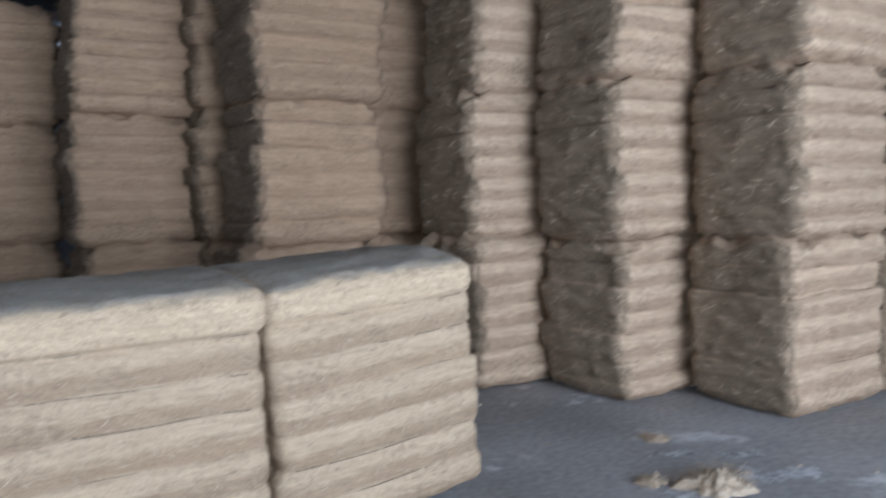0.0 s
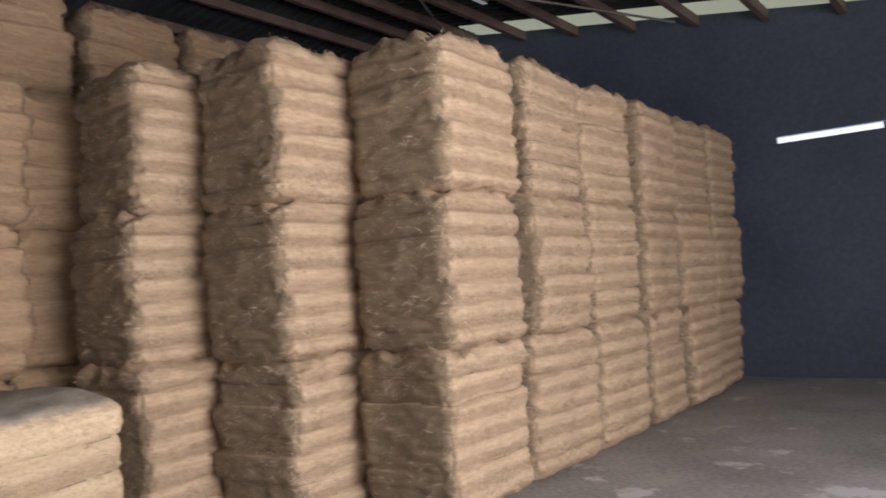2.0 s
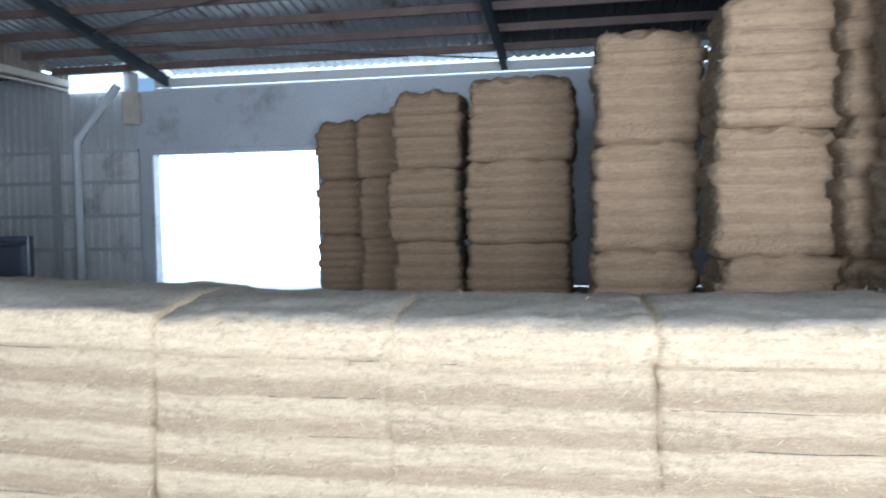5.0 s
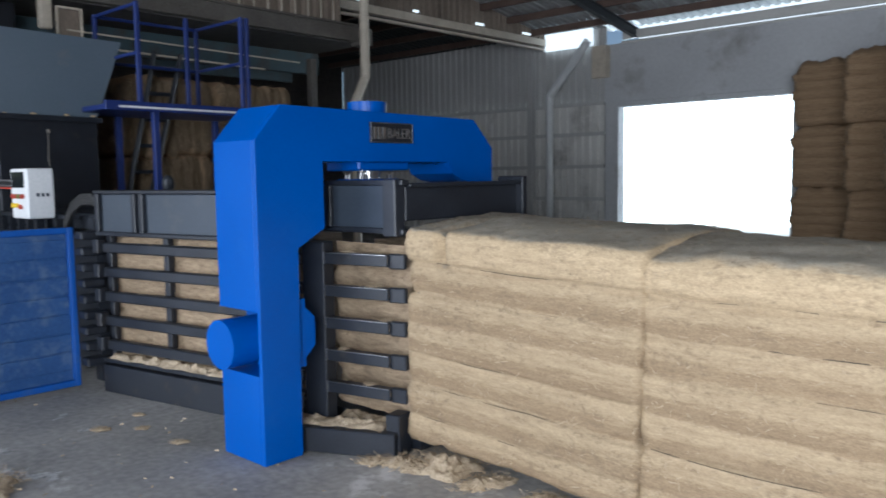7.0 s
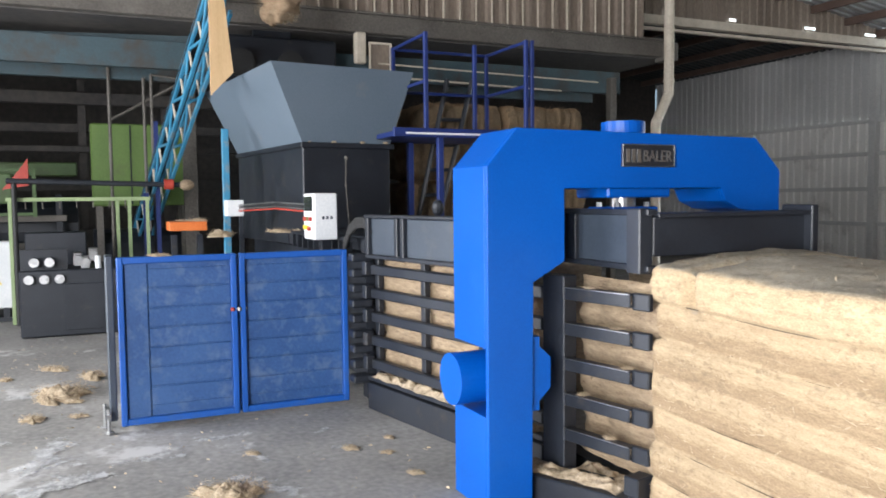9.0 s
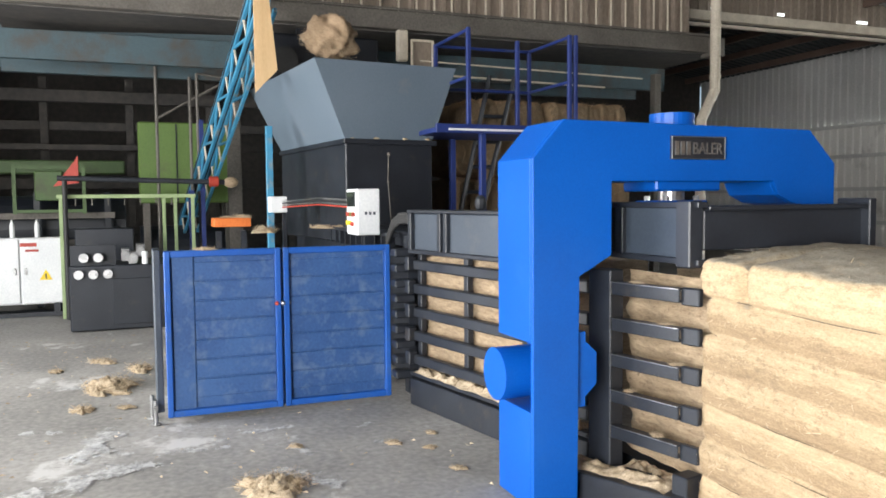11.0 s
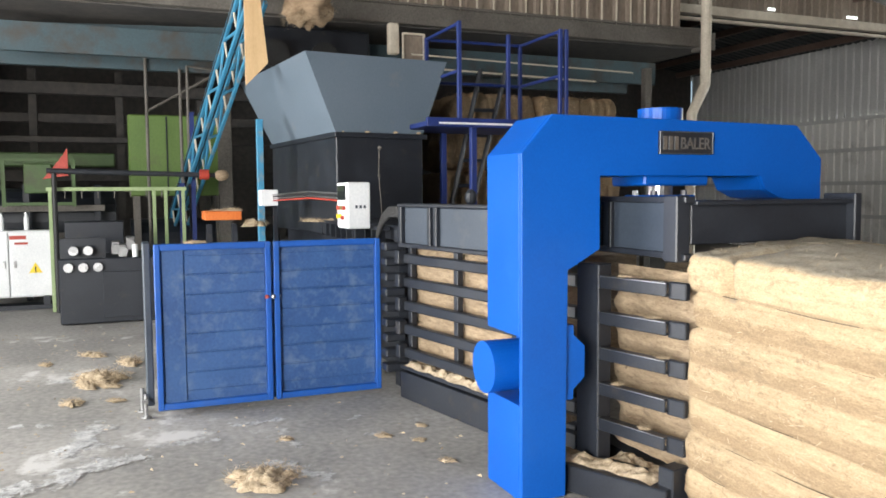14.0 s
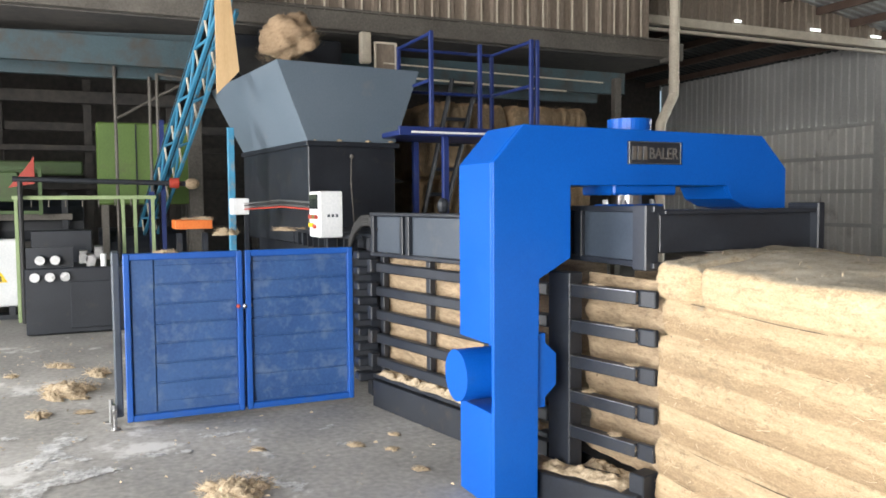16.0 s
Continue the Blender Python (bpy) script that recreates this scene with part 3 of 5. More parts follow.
# ---- bales ----
def bale_body(name, L, W, H, mat, seed, bands=7, n=44, rough=0.016, deep=0.034, r=0.055, notch=None):
    """A pressed fibre bale: rounded block, bulging layers between wires, ragged surface. Its base is at z = 0."""
    rnd = random.Random(seed)
    old = mat is not FIBRE
    jit, loose = (0.03, 1.0) if old else (0.010, 0.35)
    cuts = [H * (i / bands) + (rnd.uniform(-jit, jit) if 0 < i < bands else 0) for i in range(bands + 1)]
    push = [rnd.uniform(-0.030, 0.026) * loose for _ in range(bands)]
    shift = [(rnd.uniform(-0.03, 0.03) * loose, rnd.uniform(-0.02, 0.02) * loose) for _ in range(bands)]
    sharp = [rnd.uniform(0.2, 0.95) for _ in range(bands + 1)]
    if not old:
        push[-1] += 0.022
        sharp[-2] = 1.2
    h = Vector((L / 2, W / 2, H / 2))
    verts, faces, key = [], [], {}
    off = rnd.uniform(0, 100)

    def wave(x, y, z):
        """How far a layer's edge sags or rises at a place."""
        return (0.030 if old else 0.014) * noise.noise(Vector((x * 2.1 + off, y * 2.1, z * 3.0)))

    def vert(p):
        k_ = (round(p.x, 5), round(p.y, 5), round(p.z, 5))
        if k_ in key:
            return key[k_]
        q = Vector((p.x * h.x, p.y * h.y, p.z * h.z))
        core = Vector([max(-h[i] + r, min(h[i] - r, q[i])) for i in range(3)])
        d = q - core
        nrm = d.normalized() if d.length > 1e-6 else Vector((0, 0, 1))
        q = core + nrm * r
        z = q.z + H / 2
        zz = z + wave(q.x, q.y, z) * min(1.0, 8 * (H - z) / H) * min(1.0, 8 * z / H)
        b = max(0, min(bands - 1, next((i for i in range(bands) if zz < cuts[i + 1]), bands - 1)))
        u = min(1.0, max(0.0, (zz - cuts[b]) / (cuts[b + 1] - cuts[b])))
        side = math.sqrt(max(0, 1 - nrm.z ** 2))
        # rounded layers with a pinched seam where the wire lies, some seams tighter than others
        fat = max(0.0, 1 - abs(2 * u - 1) ** (5.5 if old else 4.5))
        seam = sharp[b] if u < 0.5 else sharp[b + 1]
        bulge = deep * seam * (0.75 * fat + 0.25 * u - 1.0) + push[b]
        w = Vector((q.x, q.y, q.z))
        big = noise.noise(w * 2.2 + Vector((off, 0, 0))) * (0.034 if old else 0.018)
        mid = noise.fractal(Vector((w.x * 6, w.y * 6, w.z * 15)) + Vector((0, off, 0)), 1.0, 2.0, 3) * rough
        cut = 1.0 + 0.25 * abs(nrm.x)
        tiny = noise.noise(Vector((w.x * 26, w.y * 26, w.z * 46)) + Vector((0, 0, off))) * rough * 0.6
        if notch is not None:
            # the joint to the next charge shows in the top layer alone
            g = math.exp(-((q.x - notch - 0.03 * noise.noise(Vector((q.y * 5, z * 6, 3)))) / 0.03) ** 2)
            bulge -= 0.085 * g * min(1.0, max(0.0, (z - cuts[-2] + 0.02) / 0.03))
            big -= 0.05 * g * (1 - side)
        q = q + nrm * (side * bulge + (1 - side * 0.3) * (big + (mid + tiny) * cut))
        q.x += shift[b][0] * side
        q.y += shift[b][1] * side
        q.z += H / 2
        if old and nrm.z > 0.2:
            # shaggy, heaped top
            q.z += nrm.z * (0.055 - 0.05 * ((w.x / h.x) ** 4 + (w.y / h.y) ** 4) + 0.085 * noise.fractal(Vector((w.x * 4.5, w.y * 4.5, off)), 1, 2, 3))
        elif nrm.z > 0.5:
            # the loosened top swells along the middle
            q.z += nrm.z * 0.055 * (1 - (w.y / h.y) ** 2)
        q.z = max(q.z, 0.0)
        verts.append(tuple(q))
        key[k_] = len(verts) - 1
        return key[k_]

    nz = int(n * 1.5)
    for ax in range(3):
        a, b = [i for i in range(3) if i != ax]
        ka = nz if a == 2 else n
        kb = nz if b == 2 else n
        if ax == 2:
            ka = kb = int(n * 0.7)
        for s in (-1, 1):
            ids = []
            for i in range(ka + 1):
                for j in range(kb + 1):
                    p = Vector((0, 0, 0))
                    p[ax] = s
                    # closer rings at the rounded edges
                    p[a] = math.sin((2 * i / ka - 1) * math.pi / 2 * 0.55) / math.sin(math.pi / 2 * 0.55) if a != 2 else 2 * i / ka - 1
                    p[b] = math.sin((2 * j / kb - 1) * math.pi / 2 * 0.55) / math.sin(math.pi / 2 * 0.55) if b != 2 else 2 * j / kb - 1
                    ids.append(vert(p))
            for i in range(ka):
                for j in range(kb):
                    f = (ids[i * (kb + 1) + j], ids[(i + 1) * (kb + 1) + j], ids[(i + 1) * (kb + 1) + j + 1], ids[i * (kb + 1) + j + 1])
                    if len(set(f)) == 4:
                        faces.append(f)
    m = Mesh()
    m.add(verts, faces)
    me = m.data(name, mat, True)
    # wires
    wires = []
    for c in cuts[1:-1]:
        w = Mesh()
        rr = 0.07
        hx_, hy_ = L / 2 - deep * 0.75 - rr, W / 2 - deep * 0.75 - rr
        pts = []
        for sx, sy, a0 in ((1, 1, 0), (-1, 1, 90), (-1, -1, 180), (1, -1, 270)):
            for t in (0, 45, 90):
                a = radians(a0 + t)
                pts.append(Vector((sx * hx_ + rr * math.cos(a), sy * hy_ + rr * math.sin(a), 0)))
        ring = []
        for a, b in zip(pts, pts[1:] + pts[:1]):
            k_ = max(1, int((b - a).length / 0.12))
            ring += [a.lerp(b, q / k_) for q in range(k_)]
        ring = [Vector((p.x, p.y, c - wave(p.x, p.y, c) + rnd.uniform(-0.003, 0.003))) for p in ring]
        for i, p in enumerate(ring):
            w.cyl(p, ring[(i + 1) % len(ring)], 0.0022, 3, None, False)
        wires.append(w.data("wire", WIRE))
    # loose strands standing off the surface
    s = Mesh()
    for f in rnd.sample(faces, min(len(faces), 2200)):
        c = sum((Vector(verts[i]) for i in f), Vector()) / 4
        e1, e2 = Vector(verts[f[1]]) - Vector(verts[f[0]]), Vector(verts[f[3]]) - Vector(verts[f[0]])
        nrm = e1.cross(e2)
        if nrm.length < 1e-9:
            continue
        nrm.normalize()
        cen = Vector((0, 0, H / 2))
        if nrm.dot(c - cen) < 0:
            nrm = -nrm
        if nrm.z < -0.5:
            continue
        tang = Vector((rnd.uniform(-1, 1), rnd.uniform(-1, 1), rnd.uniform(-0.8, 0.4)))
        tang = (tang - nrm * tang.dot(nrm)).normalized()
        ln = rnd.uniform(0.015, 0.085 if old else 0.05)
        wd = nrm.cross(tang) * rnd.uniform(0.0008, 0.003 if old else 0.002)
        p0 = c - nrm * 0.004
        p1 = p0 + tang * ln * 0.6 + nrm * ln * rnd.uniform(0.15, 0.5)
        p2 = p1 + tang * ln * 0.5 + nrm * ln * rnd.uniform(-0.3, 0.25)
        s.add([p0 - wd, p0 + wd, p1 + wd, p1 - wd, p2], [(0, 1, 2, 3), (3, 2, 4)])
    sm = s.data("loose_fibre", STRAND if mat in (FIBRE, FIBRE_PALE) else FIBRE_MID)
    return me, wires, sm


def bale_kind(L, W, H, mat, seed, label, group, bands=7, n=44, r=0.055, notch=None):
    me, wires, strands = bale_body("fibre_bale", L, W, H, mat, seed, bands, n, 0.010 if mat is FIBRE else 0.020, 0.026 if mat is FIBRE else 0.068, r, notch)
    return me, wires, strands, label, group


def put_bale(kind, m):
    me, wires, strands, label, group = kind
    ob = tagged(new("fibre_bale", me), label, "bale", group)
    ob.matrix_basis = m
    for w in wires:
        shared("wire", w, ob)
    tagged(shared("loose_fibre", strands, ob), "frayed loose fibre ends")
    return ob


ROWLABEL = "fresh pale coir fibre bale in a pressed row on the floor"
ROWK = [bale_kind(1.125, 1.12, 1.17, FIBRE, 11 + i, ROWLABEL, "bales of the pressed row", 7, 60, 0.075) for i in range(3)]
FIRST = bale_kind(1.42, 1.12, 1.17, FIBRE, 31, "fresh pale fibre bale just leaving the press channel", "bales of the pressed row", 7, 66, 0.045, -0.45)
STK = [bale_kind(1.13, 0.92, 1.165, FIBRE_OLD if i % 2 else FIBRE_OLD6, 51 + i, "brown coir fibre bale in a tall stack", "stacked bales", 6 + i % 2, 42, 0.13) for i in range(5)]
STP = [bale_kind(1.13, 0.92, 1.165, FIBRE_PALE, 91 + i, "pale brown coir fibre bale in a tall stacked row", "stacked bales", 7, 42, 0.13) for i in range(3)]
STW = [bale_kind(1.45, 0.95, 1.165, FIBRE_OLD, 71 + i, "wide brown coir fibre bale in a dim stack", "stacked bales", 7, 42, 0.13) for i in range(2)]

# the row that leaves the press: lifted at the channel, settling to the floor
put_bale(FIRST, pose(0.655, 0.565, 0.063, 0, 1.9, -0.4))
for i, (x, y, z, rz, tilt) in enumerate(((1.89, 0.58, 0.015, 0.3, 0.5), (2.95, 0.60, 0.0, 0.3, 0), (4.03, 0.62, 0.0, 1.0, 0), (5.20, 0.74, 0.022, 3.5, -3.0))):
    put_bale(ROWK[i % 3], pose(x, y, z, 0, tilt, rz))

rs = random.Random(5)


def stack(x0, x1, front, count, kinds=STK, lean=0.0, leany=0.0, pitch=1.155, jit=0.05):
    """One column of bales between x0 and x1 whose near face lies at y = front."""
    w = x1 - x0
    for i in range(count):
        kd = kinds[rs.randrange(len(kinds))]
        turn = 180 if rs.random() < 0.5 else 0
        d = 0.475 if kinds is STW else 0.46
        sc = Matrix.Diagonal((rs.uniform(0.97, 1.0 if jit < 0.04 else 1.04), rs.uniform(0.97, 1.03), 1, 1))
        put_bale(kd, pose((x0 + x1) / 2 + lean * i + rs.uniform(-jit, jit), front + d + leany * i + rs.uniform(-0.03, 0.03), pitch * i, 0, 0, turn + rs.uniform(-3.5, 3.5)) @ sc)


for i in range(6):
    stack(7.98 + 1.2 * i, 9.11 + 1.2 * i, -0.03, 3, STP, 0.05 if i == 0 else 0.03, 0, 1.155, 0.02)
stack(7.38, 8.5, 0.92, 3, STP, 0.03)
stack(6.85, 7.95, 1.88, 3, STP, 0.08, 0.05)
stack(5.40, 6.50, 2.82, 3, STK, 0.05)
stack(6.62, 7.74, 3.28, 3, STK)
stack(4.33, 5.48, 4.25, 3, STK)
stack(3.30, 4.40, 5.50, 3, STK)
stack(1.55, 3.05, 8.00, 3, STW)
stack(0.10, 1.38, 9.00, 3, STK)
stack(-1.15, 0.0, 11.5, 3, STK)
stack(-2.42, -1.24, 12.8, 3, STK, 0, 0, 1.18)
for i, x in enumerate((5.30, 6.58, 7.86, 9.05)):
    stack(x, x + 1.18, 4.05 if i else 3.92, 4, STK, 0, 0, 1.18)
stack(10.2, 11.3, 3.2, 3, STK)
# bales laid on their sides behind the access platform
for y in (1.75, 2.95):
    for i in range(3):
        put_bale(STK[(i + int(y)) % 5], pose(-6.2 + rs.uniform(-0.05, 0.05), y, 0.46 + 0.90 * i, 90, 0, 0) @ Matrix.Translation((0, 0, -0.58)))


# ---- the baling press ----
press = tagged(new("baling_press"), "bright blue and black horizontal baling press", "baling press")
FX = -0.474
# yoke: near leg, top beam with chamfered shoulders
y_ = Mesh()
outline = [(-0.62, 0.0), (-0.37, 0.0), (-0.36, 1.15), (-0.175, 1.25), (-0.175, 1.62), (0.86, 1.62), (0.90, 1.545), (1.0, 1.50), (1.31, 1.46), (1.31, 1.72),
           (1.12, 1.905), (-0.45, 1.92), (-0.62, 1.73)]
y_.prism(outline, "x", FX - 0.03, FX)
upper = [(-0.62, 0.83), (-0.365, 0.83)] + outline[2:]
y_.prism(upper, "x", FX - 0.39, FX - 0.03)
y_.prism([(-0.62, 0.0), (-0.37, 0.0), (-0.368, 0.485), (-0.62, 0.485)], "x", FX - 0.39, FX - 0.03)
y_.prism([(-0.45, 0.485), (-0.368, 0.485), (-0.365, 0.83), (-0.45, 0.83)], "x", FX - 0.39, FX - 0.03)
yoke = part("yoke", y_, BLUE, press, "bright blue welded steel yoke")
bv = yoke.modifiers.new("bevel", "BEVEL")
bv.width, bv.segments, bv.limit_method = 0.005, 2, "ANGLE"
# side squeeze cylinder through the near leg
c = Mesh()
c.cyl((-0.745, -0.70, 0.64), (-0.745, -0.44, 0.64), 0.135, 40)
part("side_cylinder", c, BLUE, press, "round blue hydraulic cylinder end", False)
c = Mesh()
c.prism([(-0.37, 0.49), (-0.315, 0.49), (-0.315, 0.54), (-0.25, 0.60), (-0.25, 0.76), (-0.315, 0.82), (-0.315, 0.87), (-0.37, 0.87)], "x", FX - 0.2, FX - 0.02)
part("cylinder_flange", c, BLUE, press)
c = Mesh()
c.cyl((FX - 0.19, 0.33, 1.90), (FX - 0.19, 0.33, 1.985), 0.12, 32)
part("top_cylinder", c, BLUE, press, "blue cylinder cap on the yoke")
c = Mesh()
c.cyl((FX - 0.19, 0.33, 1.50), (FX - 0.19, 0.33, 1.60), 0.07, 20)
part("piston_rod", c, STEEL, press, "bright steel piston rod")
c = Mesh()
c.box((FX - 0.19, 0.33, 1.60), (0.3, 0.42, 0.06), None, 0.01)
c.box((FX - 0.19, 0.33, 1.505), (0.24, 0.30, 0.03), None, 0.006)
part("rod_flange", c, BLUE, press)
for dy in (-0.1, 0.1):
    for dx in (-0.08, 0.08):
        c = Mesh()
        c.cyl((FX - 0.19 + dx, 0.33 + dy, 1.52), (FX - 0.19 + dx, 0.33 + dy, 1.545), 0.016, 6)
        part("bolt", c, STEEL, press)
# name plate
c = Mesh()
c.box((FX + 0.006, 0.347, 1.792), (0.012, 0.345, 0.118))
plate = part("name_plate", c, BLACK, press, "black name plate with raised steel letters")
c = Mesh()
for a, b in (((0.177, 1.735), (0.517, 1.735)), ((0.177, 1.849), (0.517, 1.849)), ((0.177, 1.735), (0.177, 1.849)), ((0.517, 1.735), (0.517, 1.849))):
    c.cyl((FX + 0.013, a[0], a[1]), (FX + 0.013, b[0], b[1]), 0.003, 6)
part("plate_edge", c, STEEL, plate)
c = Mesh()
for y0 in (0.200, 0.236, 0.272):
    c.box((FX + 0.014, y0 + 0.008, 1.79), (0.006, 0.022, 0.07))
part("plate_mark", c, STEEL, plate)
tx = bpy.data.curves.new("lettering", "FONT")
tx.body = "BALER"
tx.size, tx.extrude, tx.align_x = 0.088, 0.003, "LEFT"
tob = new("lettering_source", tx)
dg = bpy.context.evaluated_depsgraph_get()
tme = bpy.data.meshes.new_from_object(tob.evaluated_get(dg))
bpy.data.objects.remove(tob)
tme.materials.clear()
tme.materials.append(STEEL)
lt = new("lettering", tme)
lt.parent = plate
lt.matrix_basis = Matrix.Translation((FX + 0.0145, 0.305, 1.760)) @ Matrix(((0, 0, 1, 0), (1, 0, 0, 0), (0, 1, 0, 0), (0, 0, 0, 1))) @ Matrix.Diagonal((0.78, 1, 1, 1))

# outlet channel: top frame, cross beam, bars, base
c = Mesh()
c.box((-0.44, 0.02, 1.365), (0.60, 0.03, 0.27), None, 0.004)
part("channel_side_panel", c, SLATE, press, "slate grey side panel")
c = Mesh()
for z in (1.235, 1.50):
    c.box((-0.38, 0.012, z), (0.72, 0.06, 0.03), None, 0.004)
for x in (-0.73, -0.63):
    c.box((x, 0.012, 1.365), (0.03, 0.06, 0.27), None, 0.004)
part("panel_frame", c, BLACK, press)
c = Mesh()
c.box((-0.09, -0.01, 1.365), (0.10, 0.08, 0.31), None, 0.006)
part("channel_post", c, BLACK, press)
c = Mesh()
c.box((-0.10, 0.54, 1.385), (0.10, 1.00, 0.19), None, 0.006)
c.box((-0.10, 0.54, 1.485), (0.18, 1.00, 0.022), None, 0.004)
c.box((-0.10, 1.05, 1.40), (0.20, 0.05, 0.25), None, 0.006)
part("cross_beam", c, BLACK, press, "black cross beam over the channel mouth")
c = Mesh()
c.box((-0.45, 0.55, 1.36), (0.7, 1.0, 0.05))
part("channel_top_plate", c, BLACK, press)
CH = Matrix.Translation((-0.12, -0.012, 0)) @ Matrix.Rotation(radians(12.5), 4, "Z")
c = Mesh()
c.box((-0.53, 0.03, 0.63), (0.16, 0.10, 1.07), CH, 0.006)
part("hinge_post", c, BLACK, press)
for i in range(5):
    z = 1.076 - 0.186 * i
    c = Mesh()
    c.box((-0.215, -0.03, z), (0.43, 0.012, 0.066), CH, 0.004)
    c.box((-0.215, -0.006, z + 0.028), (0.43, 0.05, 0.010), CH, 0.003)
    c.box((-0.215, -0.006, z - 0.028), (0.43, 0.05, 0.010), CH, 0.003)
    c.box((0.043, 0.004, z - 0.004), (0.105, 0.035, 0.082), CH, 0.006)
    bar = part("channel_bar", c, BLACK, press, "black steel channel bar of the press mouth")
    c = Mesh()
    c.box((-0.432, -0.028, z), (0.006, 0.018, 0.066), CH)
    c.box((-0.215, -0.0365, z + 0.031), (0.42, 0.003, 0.003), CH)
    part("weld_edge", c, STEEL, bar, "bright worn edge of the bar")
c = Mesh()
BS = Matrix.Translation((-0.08, -0.10, 0)) @ Matrix.Rotation(radians(25), 4, "Z")
c.box((-0.34, 0.10, 0.07), (0.78, 0.24, 0.14), BS, 0.006)
c.box((0.03, 0.0, 0.115), (0.09, 0.12, 0.23), CH, 0.006)
c.box((-0.5, 0.60, 0.06), (0.95, 1.0, 0.12))
part("channel_base", c, BLACK, press, "black base of the channel strewn with fibre")

# middle section between gate and yoke, slightly splayed to the near side
MID = Matrix.Translation((-2.66, -0.50, 0)) @ Matrix.Rotation(radians(11.2), 4, "Z")
LM = 1.92


def mid(mesh, c_, s_, b=0.005):
    mesh.box(c_, s_, MID, b)
    return mesh


part("sill", mid(mid(Mesh(), (LM / 2, 0.06, 0.10), (LM, 0.12, 0.20)), (LM / 2, 0.03, 0.235), (LM, 0.06, 0.03)), BLACK, press, "black base sill dusted with fibre")
part("upper_side_panel", mid(Mesh(), (LM / 2, 0.045, 1.30), (LM, 0.03, 0.27)), SLATE, press, "slate grey upper side panel")
m_ = Mesh()
for x in (0.02, 0.42, 0.50, LM - 0.05):
    mid(m_, (x, 0.02, 1.30), (0.04, 0.05, 0.28))
mid(m_, (LM / 2, 0.03, 1.45), (LM, 0.09, 0.025))
mid(m_, (LM / 2, 0.03, 1.155), (LM, 0.08, 0.03))
part("upper_panel_frame", m_, BLACK, press)
for i in range(5):
    z = 1.055 - 0.176 * i
    bar = part("side_bar", mid(mid(Mesh(), (LM / 2 + 0.03, 0.03, z), (LM - 0.06, 0.06, 0.07), 0.008), (0.03, -0.005, z + 0.012), (0.06, 0.07, 0.10), 0.006), BLACK, press, "black steel bar of the press side")
for x in (0.05, 0.66, 1.3):
    part("side_post", mid(Mesh(), (x, 0.085, 0.66), (0.05, 0.05, 0.95)), BLACK, press)
m_ = Mesh()
for i in range(9):
    z = 0.22 + 0.115 * i
    m_.box((-2.74, -0.52, z), (0.12, 0.16, 0.06), None, 0.01)
m_.box((-2.78, -0.42, 0.66), (0.10, 0.12, 1.2))
part("gate_hinge", m_, BLACK, press, "toothed black hinge post of the gate")
# fibre pressed inside the channel, seen between the bars; its browner material carries the recess shade
for nm, L_, mtx in (("pressed_fibre", 1.5, MID @ Matrix.Translation((0.78, 0.54, 0.22))), ("pressed_fibre", 0.66, Matrix.Translation((-0.38, 0.66, 0.16)))):
    f_ = Mesh()
    n = 34
    H_ = 0.93 if L_ > 1 else 0.99
    for side in (-1,):
        vs, fs = [], []
        for i in range(int(n * L_) + 1):
            for j in range(n + 1):
                x, z = -L_ / 2 + i / n, H_ * j / n
                d = 0.03 * noise.fractal(Vector((x * 6, z * 11, L_)), 1, 2, 4) + 0.025 * abs(math.sin(z * 3.14 / 0.18))
                vs.append((x, -0.40 - d if L_ > 1 else -0.545 - d, z))
        k2 = int(n * L_)
        fs = [(i * (n + 1) + j, (i + 1) * (n + 1) + j, (i + 1) * (n + 1) + j + 1, i * (n + 1) + j + 1) for i in range(k2) for j in range(n)]
        f_.add(vs, fs, mtx)
    f_.box((0, 0.05, H_ / 2), (L_, 0.6, H_ - 0.02), mtx)
    part(nm, f_, FIBRE_LOOSE, press, "fibre showing between the bars, recess shade put into its browner colour", True)

# blue double-leaf gate standing open across the press
GX = -2.85
gate = part("gate_frame", Mesh().box((GX - 0.01, -1.405, 0.62), (0.02, 1.61, 1.14)), BLUE_PANEL, press, "scuffed blue steel double gate")
for y0, y1 in ((-2.22, -1.425), (-1.405, -0.60)):
    c = Mesh()
    for yy in (y0 + 0.02, y1 - 0.02):
        c.box((GX + 0.02, yy, 0.62), (0.05, 0.04, 1.16), None, 0.005)
    for zz in (0.0625, 1.1775):
        c.box((GX + 0.02, (y0 + y1) / 2, zz), (0.044, y1 - y0 - 0.078, 0.045), None, 0.005)
    part("gate_leaf_frame", c, BLUE_GATE, gate, "bright blue frame of the gate leaf")
    for i in range(7):
        z = 0.16 + 0.138 * i
        c = Mesh()
        c.box((GX + 0.003, (y0 + y1) / 2 + (0.08 if y0 < -2 else 0), z + 0.062), (0.014, y1 - y0 - 0.08 - (0.16 if y0 < -2 else 0), 0.128), None, 0.004)
        part("gate_slat", c, BLUE_PANEL, gate)
c = Mesh()
c.box((GX + 0.006, -2.10, 0.62), (0.02, 0.15, 1.08), None, 0.004)
part("gate_plate", c, BLUE_PANEL, gate)
c = Mesh()
c.box((GX - 0.12, -2.265, 0.64), (0.22, 0.05, 1.14), None, 0.008)
part("gate_side_box", c, SLATE, gate, "grey side box of the gate")
c = Mesh()
c.cyl((GX + 0.03, -1.47, 0.80), (GX + 0.03, -1.36, 0.80), 0.012, 10)
c.ball((GX + 0.05, -1.415, 0.80), 0.018, 8, 5)
